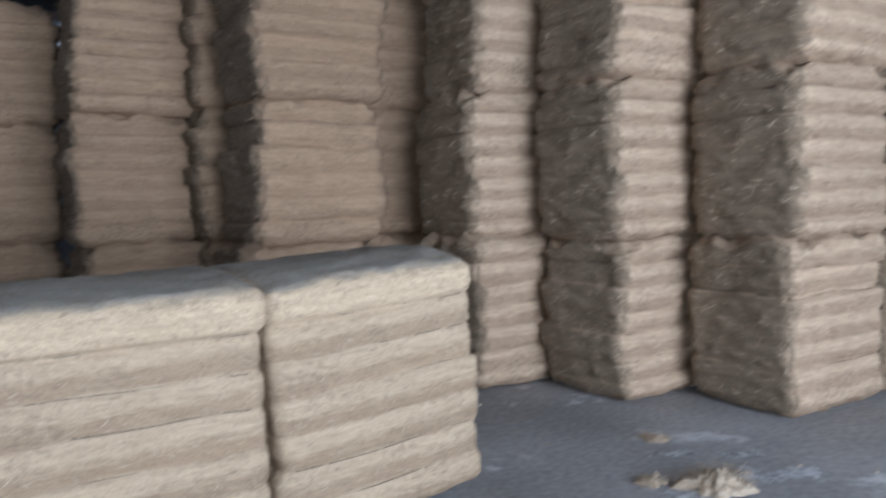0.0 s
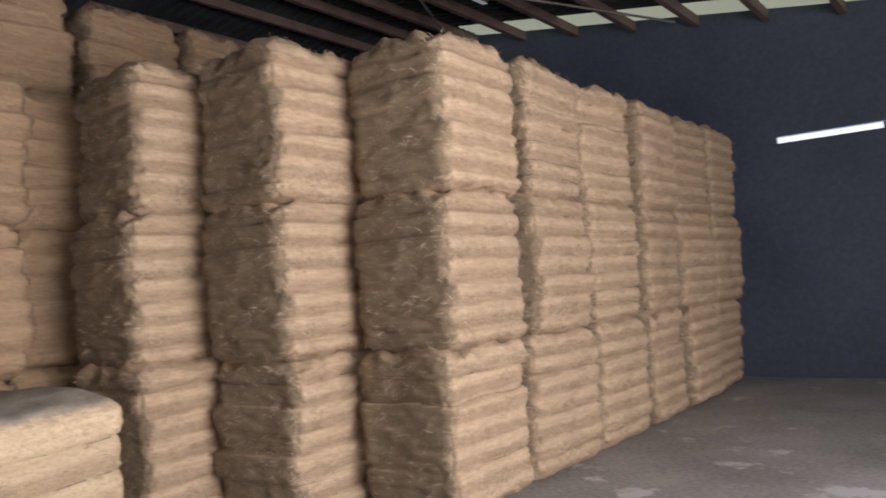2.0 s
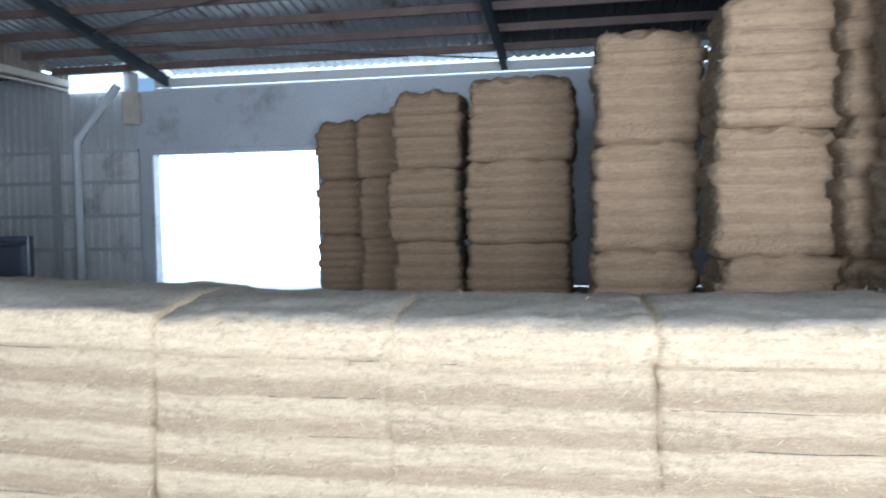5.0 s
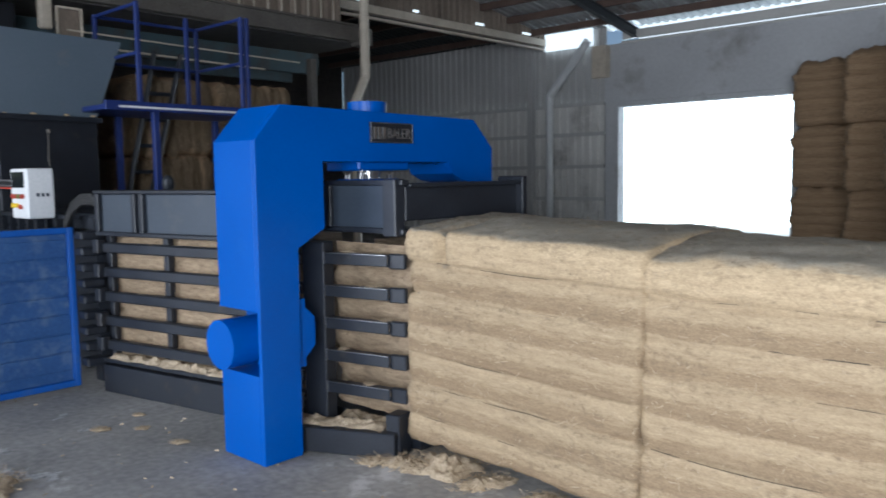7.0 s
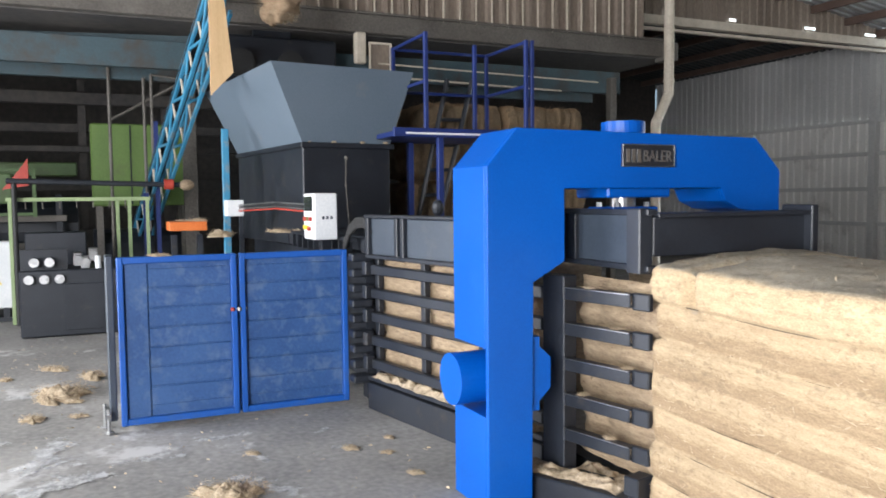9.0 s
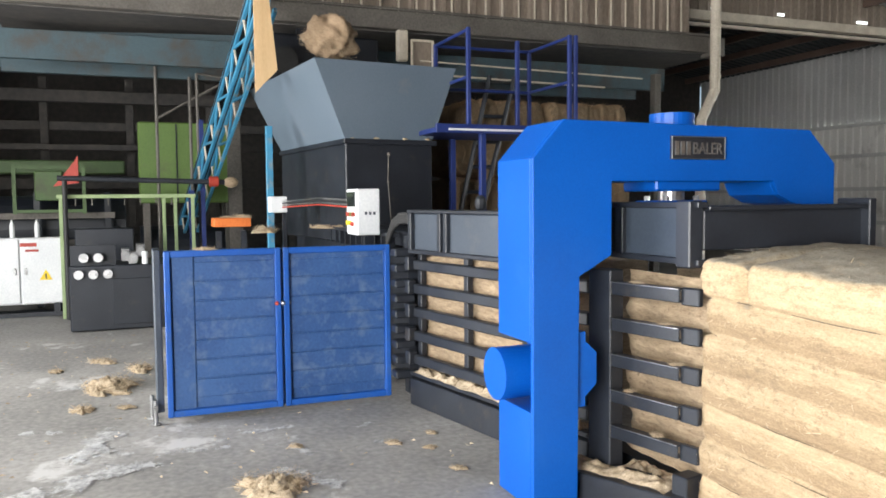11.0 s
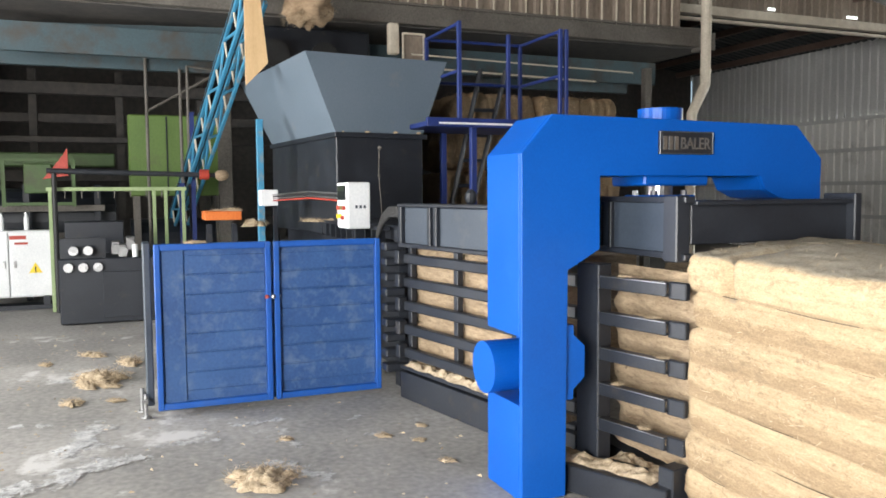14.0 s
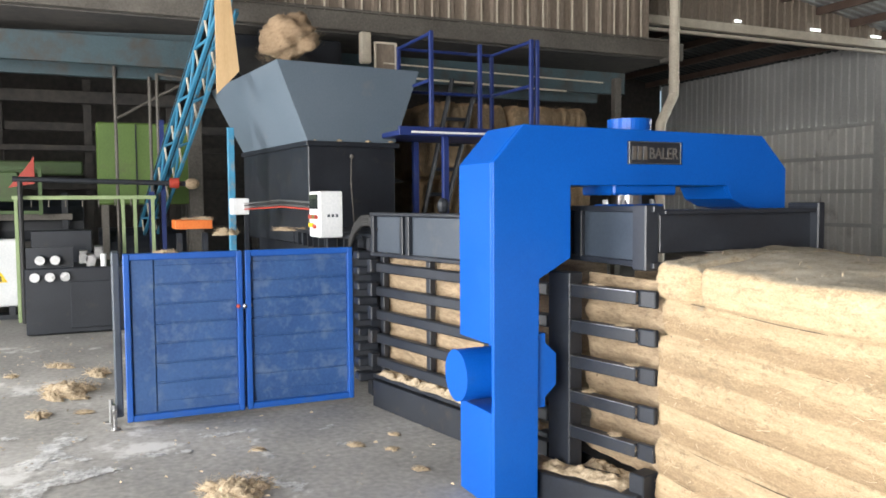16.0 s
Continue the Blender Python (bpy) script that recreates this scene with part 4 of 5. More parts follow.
part("gate_latch", c, STEEL, gate, "small steel latch")
c = Mesh()
c.ball((GX + 0.05, -1.46, 0.80), 0.016, 8, 5)
part("latch_knob", c, REDP, gate)
c = Mesh()
c.cyl((GX + 0.02, -2.30, 0.0), (GX + 0.02, -2.30, 0.17), 0.013, 8)
c.cyl((GX - 0.16, -2.32, 0.0), (GX - 0.16, -2.32, 0.17), 0.013, 8)
c.cyl((GX + 0.02, -2.30, 0.0), (GX + 0.02, -2.30, 0.012), 0.035, 10)
c.cyl((GX - 0.16, -2.32, 0.0), (GX - 0.16, -2.32, 0.012), 0.035, 10)
c.box((GX - 0.07, -2.30, 0.12), (0.25, 0.03, 0.03))
part("gate_foot", c, STEEL, gate, "threaded steel foot under the gate")

# charging chamber and hopper
HX0, HX1 = -7.0, -4.8
SK = Matrix.Translation((HX1, 0.05, 0)) @ Matrix.Rotation(radians(6.3), 4, "Z")
HL = HX1 - HX0
c = Mesh()
c.box((-HL / 2, 0, 1.65), (HL, 0.96, 1.05), SK, 0.01)
c.box((-HL / 2 + 0.02, 0, 2.12), (HL + 0.06, 1.02, 0.05), SK, 0.006)
chamber = part("charging_chamber", c, BLACK, press, "black steel charging chamber under the hopper")
c = Mesh()
zb, zt, th = 2.14, 2.90, 0.025
vs = []
for d in (0.0, th):
    vs += [(-HL + d, -0.48 + d, zb), (-d, -0.48 + d, zb), (-d, 0.48 - d, zb), (-HL + d, 0.48 - d, zb)]
    vs += [(-HL - 0.2 + d, -0.81 + d, zt), (0.08 - d, -0.81 + d, zt), (0.08 - d, 0.73 - d, zt), (-HL - 0.2 + d, 0.73 - d, zt)]
fs = []
for i in range(4):
    j = (i + 1) % 4
    fs += [(i, j, 4 + j, 4 + i), (8 + j, 8 + i, 12 + i, 12 + j), (4 + i, 4 + j, 12 + j, 12 + i), (j, i, 8 + i, 8 + j)]
c.add(vs, fs, SK)
part("hopper", c, HOPPER, press, "grey-blue flared steel feed hopper")
for y in (-0.36, -0.1, 0.2, 0.45):
    part("fibre_tuft", Mesh().ball((HX1 + 0.035, y, 2.155), (0.015, 0.03, 0.012), 8, 5), STRAND, press, "tuft of fibre caught on the hopper seam")
c = Mesh()
c.path([(HX1 + 0.015, 0.03, 2.02), (HX1 + 0.015, 0.02, 1.75), (HX1 + 0.015, 0.05, 1.3)], 0.005, 6)
c.ball((HX1 + 0.02, 0.03, 2.0), 0.022, 8, 5)
c.ball((HX1 + 0.02, 0.02, 1.72), 0.013, 8, 5)
part("sensor_cable", c, BEAMGREY, chamber)
# long body behind the gate
c = Mesh()
c.box((-5.2, 0.10, 0.62), (4.7, 0.96, 1.0), None, 0.01)
c.box((-3.9, 0.10, 1.22), (2.1, 0.96, 0.12), None, 0.01)
part("press_body", c, BLACK, press, "black steel body of the press")
c = Mesh()
for i in range(16):
    x = -6.2 + i * 0.2
    c.box((x, -0.46, 1.18), (0.03, 0.05, 0.14))
c.box((-4.7, -0.46, 1.255), (3.2, 0.07, 0.03))
part("stiffener_ribs", c, BLACK, press)
c = Mesh()
c.ball((-2.9, 0.2, 1.50), (0.05, 0.05, 0.07), 10, 6)
part("lifting_eye", c, BLACK, press)
# control box on its post
c = Mesh()
c.box((-3.485, -0.613, 1.44), (0.33, 0.195, 0.38), None, 0.01)
cbox = part("control_box", c, WHITE, press, "white control box with screen and buttons")
part("screen", Mesh().box((-3.49, -0.714, 1.545), (0.23, 0.012, 0.12)), GLASSY, cbox, "dark touch screen")
for dx, dz, mt in ((-0.09, 1.42, REDP), (-0.03, 1.42, REDP), (0.03, 1.42, GREEN), (0.09, 1.42, REDP), (-0.09, 1.35, YELLOW), (-0.03, 1.35, YELLOW), (0.05, 1.34, REDP)):
    part("button", Mesh().cyl((-3.49 + dx, -0.705, dz), (-3.49 + dx, -0.735, dz), 0.018, 10), mt, cbox)
c = Mesh()
for dy in (-0.035, 0.0, 0.035):
    c.box((-3.319, -0.60 + dy, 1.43), (0.004, 0.02, 0.025))
part("box_print", c, SLATE, cbox)
part("box_post", Mesh().box((-3.48, -0.58, 0.63), (0.06, 0.06, 1.26)), BLACK, cbox)
# hoses from the side, junction box and conduit
for i in range(4):
    c = Mesh()
    o = 0.02 * i
    c.path([(-3.2, -0.50, 1.16 + o), (-3.05, -0.50, 1.30 + o), (-2.9, -0.49, 1.365 + o), (-2.75, -0.48, 1.37 + o), (-2.62, -0.46, 1.33)], 0.013, 8)
    part("hose", c, RUBBER, press)
c = Mesh()
c.box((-5.55, -0.97, 1.50), (0.16, 0.18, 0.17), None, 0.008)
jb = part("junction_box", c, WHITE, press, "small white junction box")
c = Mesh()
c.box((-5.55, -0.90, 1.0), (0.04, 0.04, 1.0))
part("junction_post", c, BLACK, jb)
for i, mt in enumerate((REDP, STEEL, RUBBER, STEEL)):
    c = Mesh()
    c.path([(-5.46, -0.93, 1.47 + 0.02 * i), (-4.4, -0.78 - 0.005 * i, 1.50 + 0.02 * i), (-3.45, -0.62, 1.47 + 0.02 * i)], 0.008, 6)
    part("conduit", c, mt, press)

# ---- access platform behind the yoke ----
PX = -4.35
plat = tagged(new("access_platform"), "navy blue steel access platform with guard rails", "platform")
c = Mesh()
c.box((PX - 0.45, 1.25, 2.22), (0.9, 1.75, 0.05), None, 0.006)
c.box((PX + 0.01, 1.25, 2.235), (0.04, 1.75, 0.09), None, 0.004)
deck = part("deck", c, BLUE_DARK, plat, "navy steel deck")
c = Mesh()
c.box((PX + 0.034, 1.30, 2.225), (0.006, 1.6, 0.02))
part("deck_edge", c, WHITE, deck, "white worn edge")
for x, y in ((PX, 0.73), (PX, 1.88), (PX - 0.9, 0.73), (PX - 0.9, 1.88), (PX - 0.45, 1.5), (PX, 1.95)):
    c = Mesh()
    c.box((x, y, 2.73), (0.04, 0.04, 1.0), None, 0.004)
    part("rail_post", c, BLUE_DARK, plat)
for z in (3.21, 2.75):
    for a, b in (((PX, 0.73), (PX - 0.9, 0.73)), ((PX - 0.9, 0.73), (PX - 0.9, 1.88)), ((PX, 1.88), (PX - 0.9, 1.88))):
        c = Mesh()
        c.cyl((a[0], a[1], z), (b[0], b[1], z), 0.018, 8)
        part("guard_rail", c, BLUE_DARK, plat)
for x in (PX - 0.05, PX - 0.85):
    for y in (0.9, 2.05):
        c = Mesh()
        c.box((x, y, 1.1), (0.06, 0.06, 2.2), None, 0.004)
        part("platform_leg", c, BLUE_DARK, plat)
# black ladder leaning up behind the deck
lad = tagged(new("ladder"), "black steel ladder leaning beside the fibre bales", "ladder")
LX = -5.42
for y0, y1 in ((0.75, 1.46), (0.97, 1.78)):
    c = Mesh()
    c.path([(LX, y0, 0.0), (LX, y1, 2.95)], 0.03, 8)
    part("ladder_rail", c, BLACK, lad)
for i in range(10):
    k = (i + 0.6) / 10.2
    c = Mesh()
    c.cyl((LX, 0.75 + 0.71 * k, 2.95 * k), (LX, 0.97 + 0.81 * k, 2.95 * k), 0.022, 8)
    part("rung", c, BLACK, lad)

# ---- gantry beam, slatted panel and down pipe ----
MX = -7.5
gan = tagged(new("mezzanine_front"), "raised mezzanine front of grey beam and brown corrugated sheet", "mezzanine", "", "structure")
c = Mesh()
c.box((MX, 1.2, 3.97), (0.18, 10.5, 0.25), None, 0.008)
c.box((MX + 0.05, 6.36, 3.92), (0.30, 0.24, 0.28), None, 0.008)
c.box((MX + 0.10, 1.2, 4.11), (0.06, 10.4, 0.03))
part("front_beam", c, BEAMGREY, gan)
c = Mesh()
corrugated(c, (MX + 0.02, -4.0, 4.12), (0, 1, 0), (0, 0, 1), 9.9, 1.75, 0.23, 0.05)
part("front_sheet", c, BROWNPANEL, gan)
for i in range(38):
    y = -3.9 + 0.26 * i
    c = Mesh()
    c.box((MX + 0.075, y, 4.9), (0.02, 0.022, 1.65))
    part("sheet_rib", c, CREAM, gan)
c = Mesh()
c.box((MX - 2.0, 1.3, 3.86), (3.9, 10.4, 0.06))
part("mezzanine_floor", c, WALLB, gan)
c = Mesh()
for y, z in ((0.2, 3.50), (2.2, 3.45)):
    c.box((MX - 0.6 - 0.4 * y, 1.0, z), (0.10, 9.9, 0.36), None, 0.006)
part("mezzanine_joist", c, TEAL, gan)
c = Mesh()
c.box((MX - 0.2, 5.45, 1.75), (0.12, 0.12, 3.5), None, 0.006)
part("mezzanine_post", c, BEAMGREY, gan)
c = Mesh()
c.path([(MX + 0.2, 4.9, 3.35), (MX + 0.2, 1.3, 3.42)], 0.012, 6)
c.path([(MX + 0.25, 4.2, 3.18), (MX + 0.25, 1.3, 3.24)], 0.015, 6)
part("service_pipe", c, CREAM, gan)
dp = tagged(new("down_pipe"), "cream plastic down pipe with a bend", "down pipe")
c = Mesh()
c.path([(MX + 0.28, 6.22, 5.3), (MX + 0.28, 6.22, 3.22), (MX + 0.28, 5.96, 2.75), (MX + 0.28, 5.96, 0.05)], 0.08, 14)
part("pipe", c, CREAM, dp)
for z in (4.2, 3.4, 1.2):
    c = Mesh()
    c.cyl((MX + 0.28, 6.22 if z > 3 else 5.96, z), (MX + 0.28, 6.22 if z > 3 else 5.96, z + 0.06), 0.09, 14)
    part("pipe_collar", c, CREAM, dp)
dp = tagged(new("down_pipe"), "pale plastic down pipe beside the doorway", "down pipe")
c = Mesh()
c.path([(-7.6, Y1 - 0.16, 4.75), (-8.73, Y1 - 0.16, 3.49), (-8.73, Y1 - 0.16, 0.0)], 0.10, 14)
part("pipe", c, WHITE, dp)
bx = tagged(new("wall_box"), "grey steel switch box high beside the doorway", "switch box")
part("case", Mesh().box((-7.25, Y1 - 0.14, 4.2), (0.4, 0.2, 0.75), None, 0.01), CREAM, bx)

# teal girders in the machine bay
for (a, b, h) in (((-9.5, -6.2, 3.98), (-8.2, 0.3, 3.72), 0.30), ((-10.6, -6.2, 3.82), (-9.6, 0.6, 3.54), 0.36)):
    p, q = Vector(a), Vector(b)
    m = Matrix.Translation((p + q) / 2) @ (q - p).to_track_quat("Y", "Z").to_matrix().to_4x4()
    c = Mesh()
    L = (q - p).length
    c.box((0, 0, 0), (0.03, L, h), m)
    c.box((0, 0, h / 2), (0.16, L, 0.03), m)
    c.box((0, 0, -h / 2), (0.16, L, 0.03), m)
    structure("teal_girder", c, TEAL, "teal painted steel girder across the machine bay", "girder")
structure("bay_column", Mesh().box((-9.9, -0.9, 1.9), (0.22, 0.22, 3.8), None, 0.01), BEAMGREY, "grey steel column of the machine bay", "column")

# ---- inclined conveyor ----
conv = tagged(new("inclined_conveyor"), "sky blue lattice inclined conveyor feeding the hopper", "conveyor")
CA, CB = Vector((-11.5, -1.58, 0.45)), Vector((-5.75, -0.88, 3.72))
CM = Matrix.Translation(CA) @ (CB - CA).to_track_quat("X", "Z").to_matrix().to_4x4()
CL = (CB - CA).length
for s in (-0.25, -0.06):
    for dz in (0.14, -0.18):
        part("conveyor_chord", Mesh().box((CL / 2, s, dz), (CL, 0.04, 0.05 if dz < 0 else 0.10), CM, 0.004), SKYBLUE, conv)
    n = 13
    for i in range(n):
        a, b = CM @ Vector((CL * i / n, s, -0.16)), CM @ Vector((CL * (i + 1) / n, s, 0.12))
        if i % 2:
            a, b = CM @ Vector((CL * i / n, s, 0.12)), CM @ Vector((CL * (i + 1) / n, s, -0.16))
        part("lattice_bar", Mesh().cyl(a, b, 0.018, 6), SKYBLUE, conv)
        part("lattice_upright", Mesh().cyl(CM @ Vector((CL * i / n, s, -0.18)), CM @ Vector((CL * i / n, s, 0.16)), 0.014, 6), CREAM, conv)
part("conveyor_belt", Mesh().box((CL / 2, -0.18, 0.14), (CL, 0.2, 0.02), CM), RUBBER, conv)
part("support_leg", Mesh().box((-5.95, -0.98, 1.18), (0.07, 0.07, 2.36), None, 0.004), SKYBLUE, conv)
part("support_leg", Mesh().box((-8.8, -1.62, 0.85), (0.08, 0.08, 1.7), None, 0.004), BLUE_DARK, conv)
c = Mesh()
c.prism([(-1.18, 2.66), (-0.95, 2.90), (-1.06, 4.0), (-1.18, 4.0)], "x", -5.52, -5.48)
part("chute_board", c, PLY, conv, "tan plywood board beside the chute")
c = Mesh()
c.box((-6.65, -0.45, 4.27), (1.1, 1.2, 0.04))
c.box((-7.2, -0.45, 4.40), (0.03, 1.2, 0.3))
c.box((-6.65, -1.05, 4.20), (1.1, 0.03, 0.5))
part("discharge_tray", c, BEAMGREY, conv, "steel tray at the conveyor head")
fl = tagged(new("flood_light"), "small flood light in a white frame over the hopper", "flood light")
part("lamp_body", Mesh().box((-7.36, 1.06, 3.62), (0.12, 0.15, 0.42), None, 0.02), CREAM, fl)
c = Mesh()
for dy in (-0.15, 0.15):
    c.box((-7.3, 1.33 + dy, 3.50), (0.03, 0.026, 0.40))
for dz in (-0.19, 0.19):
    c.box((-7.3, 1.33, 3.50 + dz), (0.03, 0.274, 0.026))
part("lamp_frame", c, CREAM, fl, "dusty white lamp frame")
part("reflector", Mesh().box((-7.335, 1.33, 3.50), (0.02, 0.27, 0.35)), BROWNPANEL, fl, "dusty brown reflector")
# pulleys and dark gear over the hopper
gb = tagged(new("drive_unit"), "dark drive unit with pulleys under the mezzanine", "drive unit")
part("gear_case", Mesh().box((-7.75, 0.05, 3.42), (0.35, 1.50, 0.62), None, 0.03), BLACK, gb)
for y in (-0.5, 0.15):
    part("pulley", Mesh().cyl((-7.57, y, 3.36), (-7.48, y, 3.36), 0.18, 20), RUBBER, gb)
part("bracket", Mesh().box((-7.75, -0.05, 3.78), (0.1, 0.5, 0.12)), BLACK, gb)

# ---- machine bay: cabinet, power unit, green machines ----
cab = tagged(new("electrical_cabinet"), "white steel electrical cabinet on a dark stand", "electrical cabinet")
cy0, cy1 = -4.35, -3.30
part("case", Mesh().box((-9.15, (cy0 + cy1) / 2, 0.62), (0.3, cy1 - cy0, 0.90), None, 0.012), WHITE, cab)
for y0, y1 in ((cy0, -3.83), (-3.82, cy1)):
    d = part("cabinet_door", Mesh().box((-8.985, (y0 + y1) / 2, 0.62), (0.02, y1 - y0 - 0.02, 0.86), None, 0.006), WHITE, cab)
    part("handle", Mesh().box((-8.965, y0 + 0.06 if y0 > -4 else y1 - 0.06, 0.62), (0.02, 0.03, 0.09), None, 0.004), STEEL, d)
c = Mesh()
c.add([(-8.972, -3.60, 0.50), (-8.972, -3.44, 0.50), (-8.972, -3.52, 0.64), (-8.968, -3.60, 0.50), (-8.968, -3.44, 0.50), (-8.968, -3.52, 0.64)],
      [(0, 1, 2), (3, 4, 5), (0, 1, 4, 3), (1, 2, 5, 4), (2, 0, 3, 5)])
sg = part("warning_sign", c, YELLOW, cab, "yellow triangular warning sign")
part("sign_mark", Mesh().box((-8.966, -3.52, 0.55), (0.003, 0.016, 0.07)), BLACK, sg)
c = Mesh()
c.box((-8.970, -3.72, 0.98), (0.004, 0.20, 0.05))
c.box((-8.970, -3.68, 0.90), (0.004, 0.16, 0.03))
part("label_strip", c, REDP, cab)
c = Mesh()
for y in (cy0 + 0.1, cy1 - 0.1):
    c.box((-9.15, y, 0.09), (0.3, 0.08, 0.18))
c.box((-9.15, (cy0 + cy1) / 2, 0.03), (0.34, 1.0, 0.06))
part("stand", c, BLACK, cab)
for y in (-3.92, -3.62):
    bt = tagged(new("bottle"), "small white bottle standing on the cabinet", "bottle")
    c = Mesh()
    c.cyl((-9.1, y, 1.07), (-9.1, y, 1.24), 0.032, 12)
    c.cyl((-9.1, y, 1.24), (-9.1, y, 1.29), 0.03, 12, 0.014)
    part("body", c, WHITE, bt)
    part("cap", Mesh().cyl((-9.1, y, 1.29), (-9.1, y, 1.315), 0.016, 10), STEEL, bt)

hyd = tagged(new("hydraulic_power_unit"), "black hydraulic power unit with round gauges", "hydraulic unit")
part("oil_tank", Mesh().box((-7.9, -2.55, 0.40), (1.2, 1.15, 0.78), None, 0.015), BLACK, hyd)
part("back_frame", Mesh().box((-8.3, -2.75, 0.95), (0.3, 0.7, 0.5), None, 0.01), BLACK, hyd)
for y, z in ((-2.96, 0.96), (-2.80, 0.96), (-3.02, 0.74), (-2.86, 0.74), (-2.70, 0.74)):
    gg = part("gauge", Mesh().cyl((-7.32, y, z * 0.9 + 0.02), (-7.27, y, z * 0.9 + 0.02), 0.062, 18), BLACK, hyd)
    part("gauge_face", Mesh().cyl((-7.27, y, z * 0.9 + 0.02), (-7.262, y, z * 0.9 + 0.02), 0.053, 18), GAUGE, gg)
c = Mesh()
c.box((-7.40, -2.86, 0.82), (0.06, 0.5, 0.42))
part("gauge_panel", c, BLACK, hyd)
for y, z, r in ((-2.50, 0.90, 0.05), (-2.42, 0.86, 0.06), (-2.33, 0.95, 0.05)):
    c = Mesh()
    c.box((-7.5, y, z), (0.16, 0.10, 0.16), None, 0.01)
    c.cyl((-7.42, y, z), (-7.36, y, z), r, 12)
    part("valve", c, STEEL, hyd)
part("filter_bottle", Mesh().cyl((-7.35, -2.28, 0.70), (-7.35, -2.28, 0.94), 0.035, 12), WHITE, hyd)
part("tank_cover", Mesh().box((-7.29, -2.35, 0.35), (0.03, 0.6, 0.55), None, 0.006), BLACK, hyd)

gm = tagged(new("green_fibre_machine"), "tall green sheet-metal fibre machine on a dark frame", "machine")
part("casing", Mesh().box((-10.2, -1.62, 2.13), (0.8, 1.35, 1.22), None, 0.02), GREEN, gm, "green sheet casing")
part("casing_seam", Mesh().box((-9.796, -1.75, 2.13), (0.008, 0.02, 1.18)), BLACK, gm)
for y in (-2.2, -1.0):
    for x in (-10.5, -9.9):
        part("frame_leg", Mesh().box((x, y, 0.765), (0.10, 0.10, 1.53), None, 0.006), BEAMGREY, gm)
part("lower_drum", Mesh().cyl((-10.3, -2.3, 0.75), (-10.3, -0.95, 0.75), 0.42, 24), BLACK, gm)
dm = tagged(new("defibring_drum"), "dark drum machine with dull green hood and rails", "machine")
part("drum", Mesh().cyl((-10.7, -5.6, 1.15), (-10.7, -2.5, 1.15), 0.5, 24), BLACK, dm)
part("back_hood", Mesh().box((-11.6, -4.2, 2.12), (0.5, 3.4, 0.22), None, 0.02), GREEN_DULL, dm)
part("feed_box", Mesh().box((-9.75, -3.50, 1.78), (0.35, 0.36, 0.42), None, 0.015), GREEN_DULL, dm)
c = Mesh()
for y in (-3.95, -3.05):
    c.box((-9.72, y, 1.72), (0.05, 0.05, 0.68))
for z in (2.05, 1.42):
    c.box((-9.72, -3.50, z), (0.045, 0.86, 0.045))
part("box_frame", c, GREEN_DULL, dm)
for z in (0.55, 0.95, 1.35):
    part("guard_bar", Mesh().box((-9.95, -4.1, z), (0.07, 2.9, 0.09), None, 0.006), BEAMGREY, dm)
for y in (-5.4, -4.55, -3.7, -2.75):
    part("frame_post", Mesh().box((-10.02, y, 0.85), (0.08, 0.09, 1.7), None, 0.006), BLACK, dm)
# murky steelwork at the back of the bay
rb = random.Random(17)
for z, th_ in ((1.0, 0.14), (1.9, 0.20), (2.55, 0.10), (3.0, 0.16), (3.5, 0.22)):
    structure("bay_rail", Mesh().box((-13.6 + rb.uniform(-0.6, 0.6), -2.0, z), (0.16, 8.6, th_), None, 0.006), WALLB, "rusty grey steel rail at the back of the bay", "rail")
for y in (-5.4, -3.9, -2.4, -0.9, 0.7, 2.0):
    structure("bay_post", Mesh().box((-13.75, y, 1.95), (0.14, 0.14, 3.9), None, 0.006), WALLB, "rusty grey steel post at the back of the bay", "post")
tb = tagged(new("green_frame_table"), "pale green steel frame with hanging hooks", "frame")
part("top_rail", Mesh().box((-8.6, -2.45, 1.62), (0.06, 1.75, 0.05), None, 0.004), GREEN_RAIL, tb)
for y in (-3.28, -2.0, -1.85, -1.62):
    part("leg", Mesh().box((-8.6, y, 0.8), (0.045, 0.045, 1.6), None, 0.004), GREEN_RAIL, tb)
for i in range(7):
    part("hook", Mesh().cyl((-8.57, -3.1 + 0.2 * i, 1.60), (-8.57, -3.1 + 0.2 * i, 1.50), 0.009, 6), BEAMGREY, tb)
rd = tagged(new("feed_shaft"), "long shaft with red guards between machines", "shaft")
part("shaft", Mesh().cyl((-8.5, -3.3, 1.86), (-8.3, -1.2, 1.80), 0.035, 10), BLACK, rd)
part("guard", Mesh().prism([(-3.35, 1.75), (-3.05, 1.80), (-3.05, 2.15), (-3.15, 2.0)], "x", -8.58, -8.5), REDP, rd)
part("hub", Mesh().cyl((-8.3, -1.42, 1.81), (-8.3, -1.30, 1.81), 0.07, 12), REDP, rd)
part("upright", Mesh().cyl((-8.5, -3.22, 0.0), (-8.5, -3.22, 1.85), 0.03, 8), RUBBER, rd)
part("wound_fibre", Mesh().ball((-8.3, -1.13, 1.80), (0.07, 0.10, 0.075), 12, 8), FIBRE_LOOSE, rd)
ss = tagged(new("pipe_stand"), "thin grey upright pipes with a sloping brace", "pipe stand")
for y, z in ((-1.60, 3.3), (-1.50, 3.35), (-2.05, 3.7)):
    part("upright_pipe", Mesh().cyl((-8.9, y, 0), (-8.9, y, z), 0.022, 8), BEAMGREY, ss)
part("brace", Mesh().cyl((-8.9, -2.05, 2.70), (-8.9, -0.95, 3.35), 0.018, 8), BEAMGREY, ss)
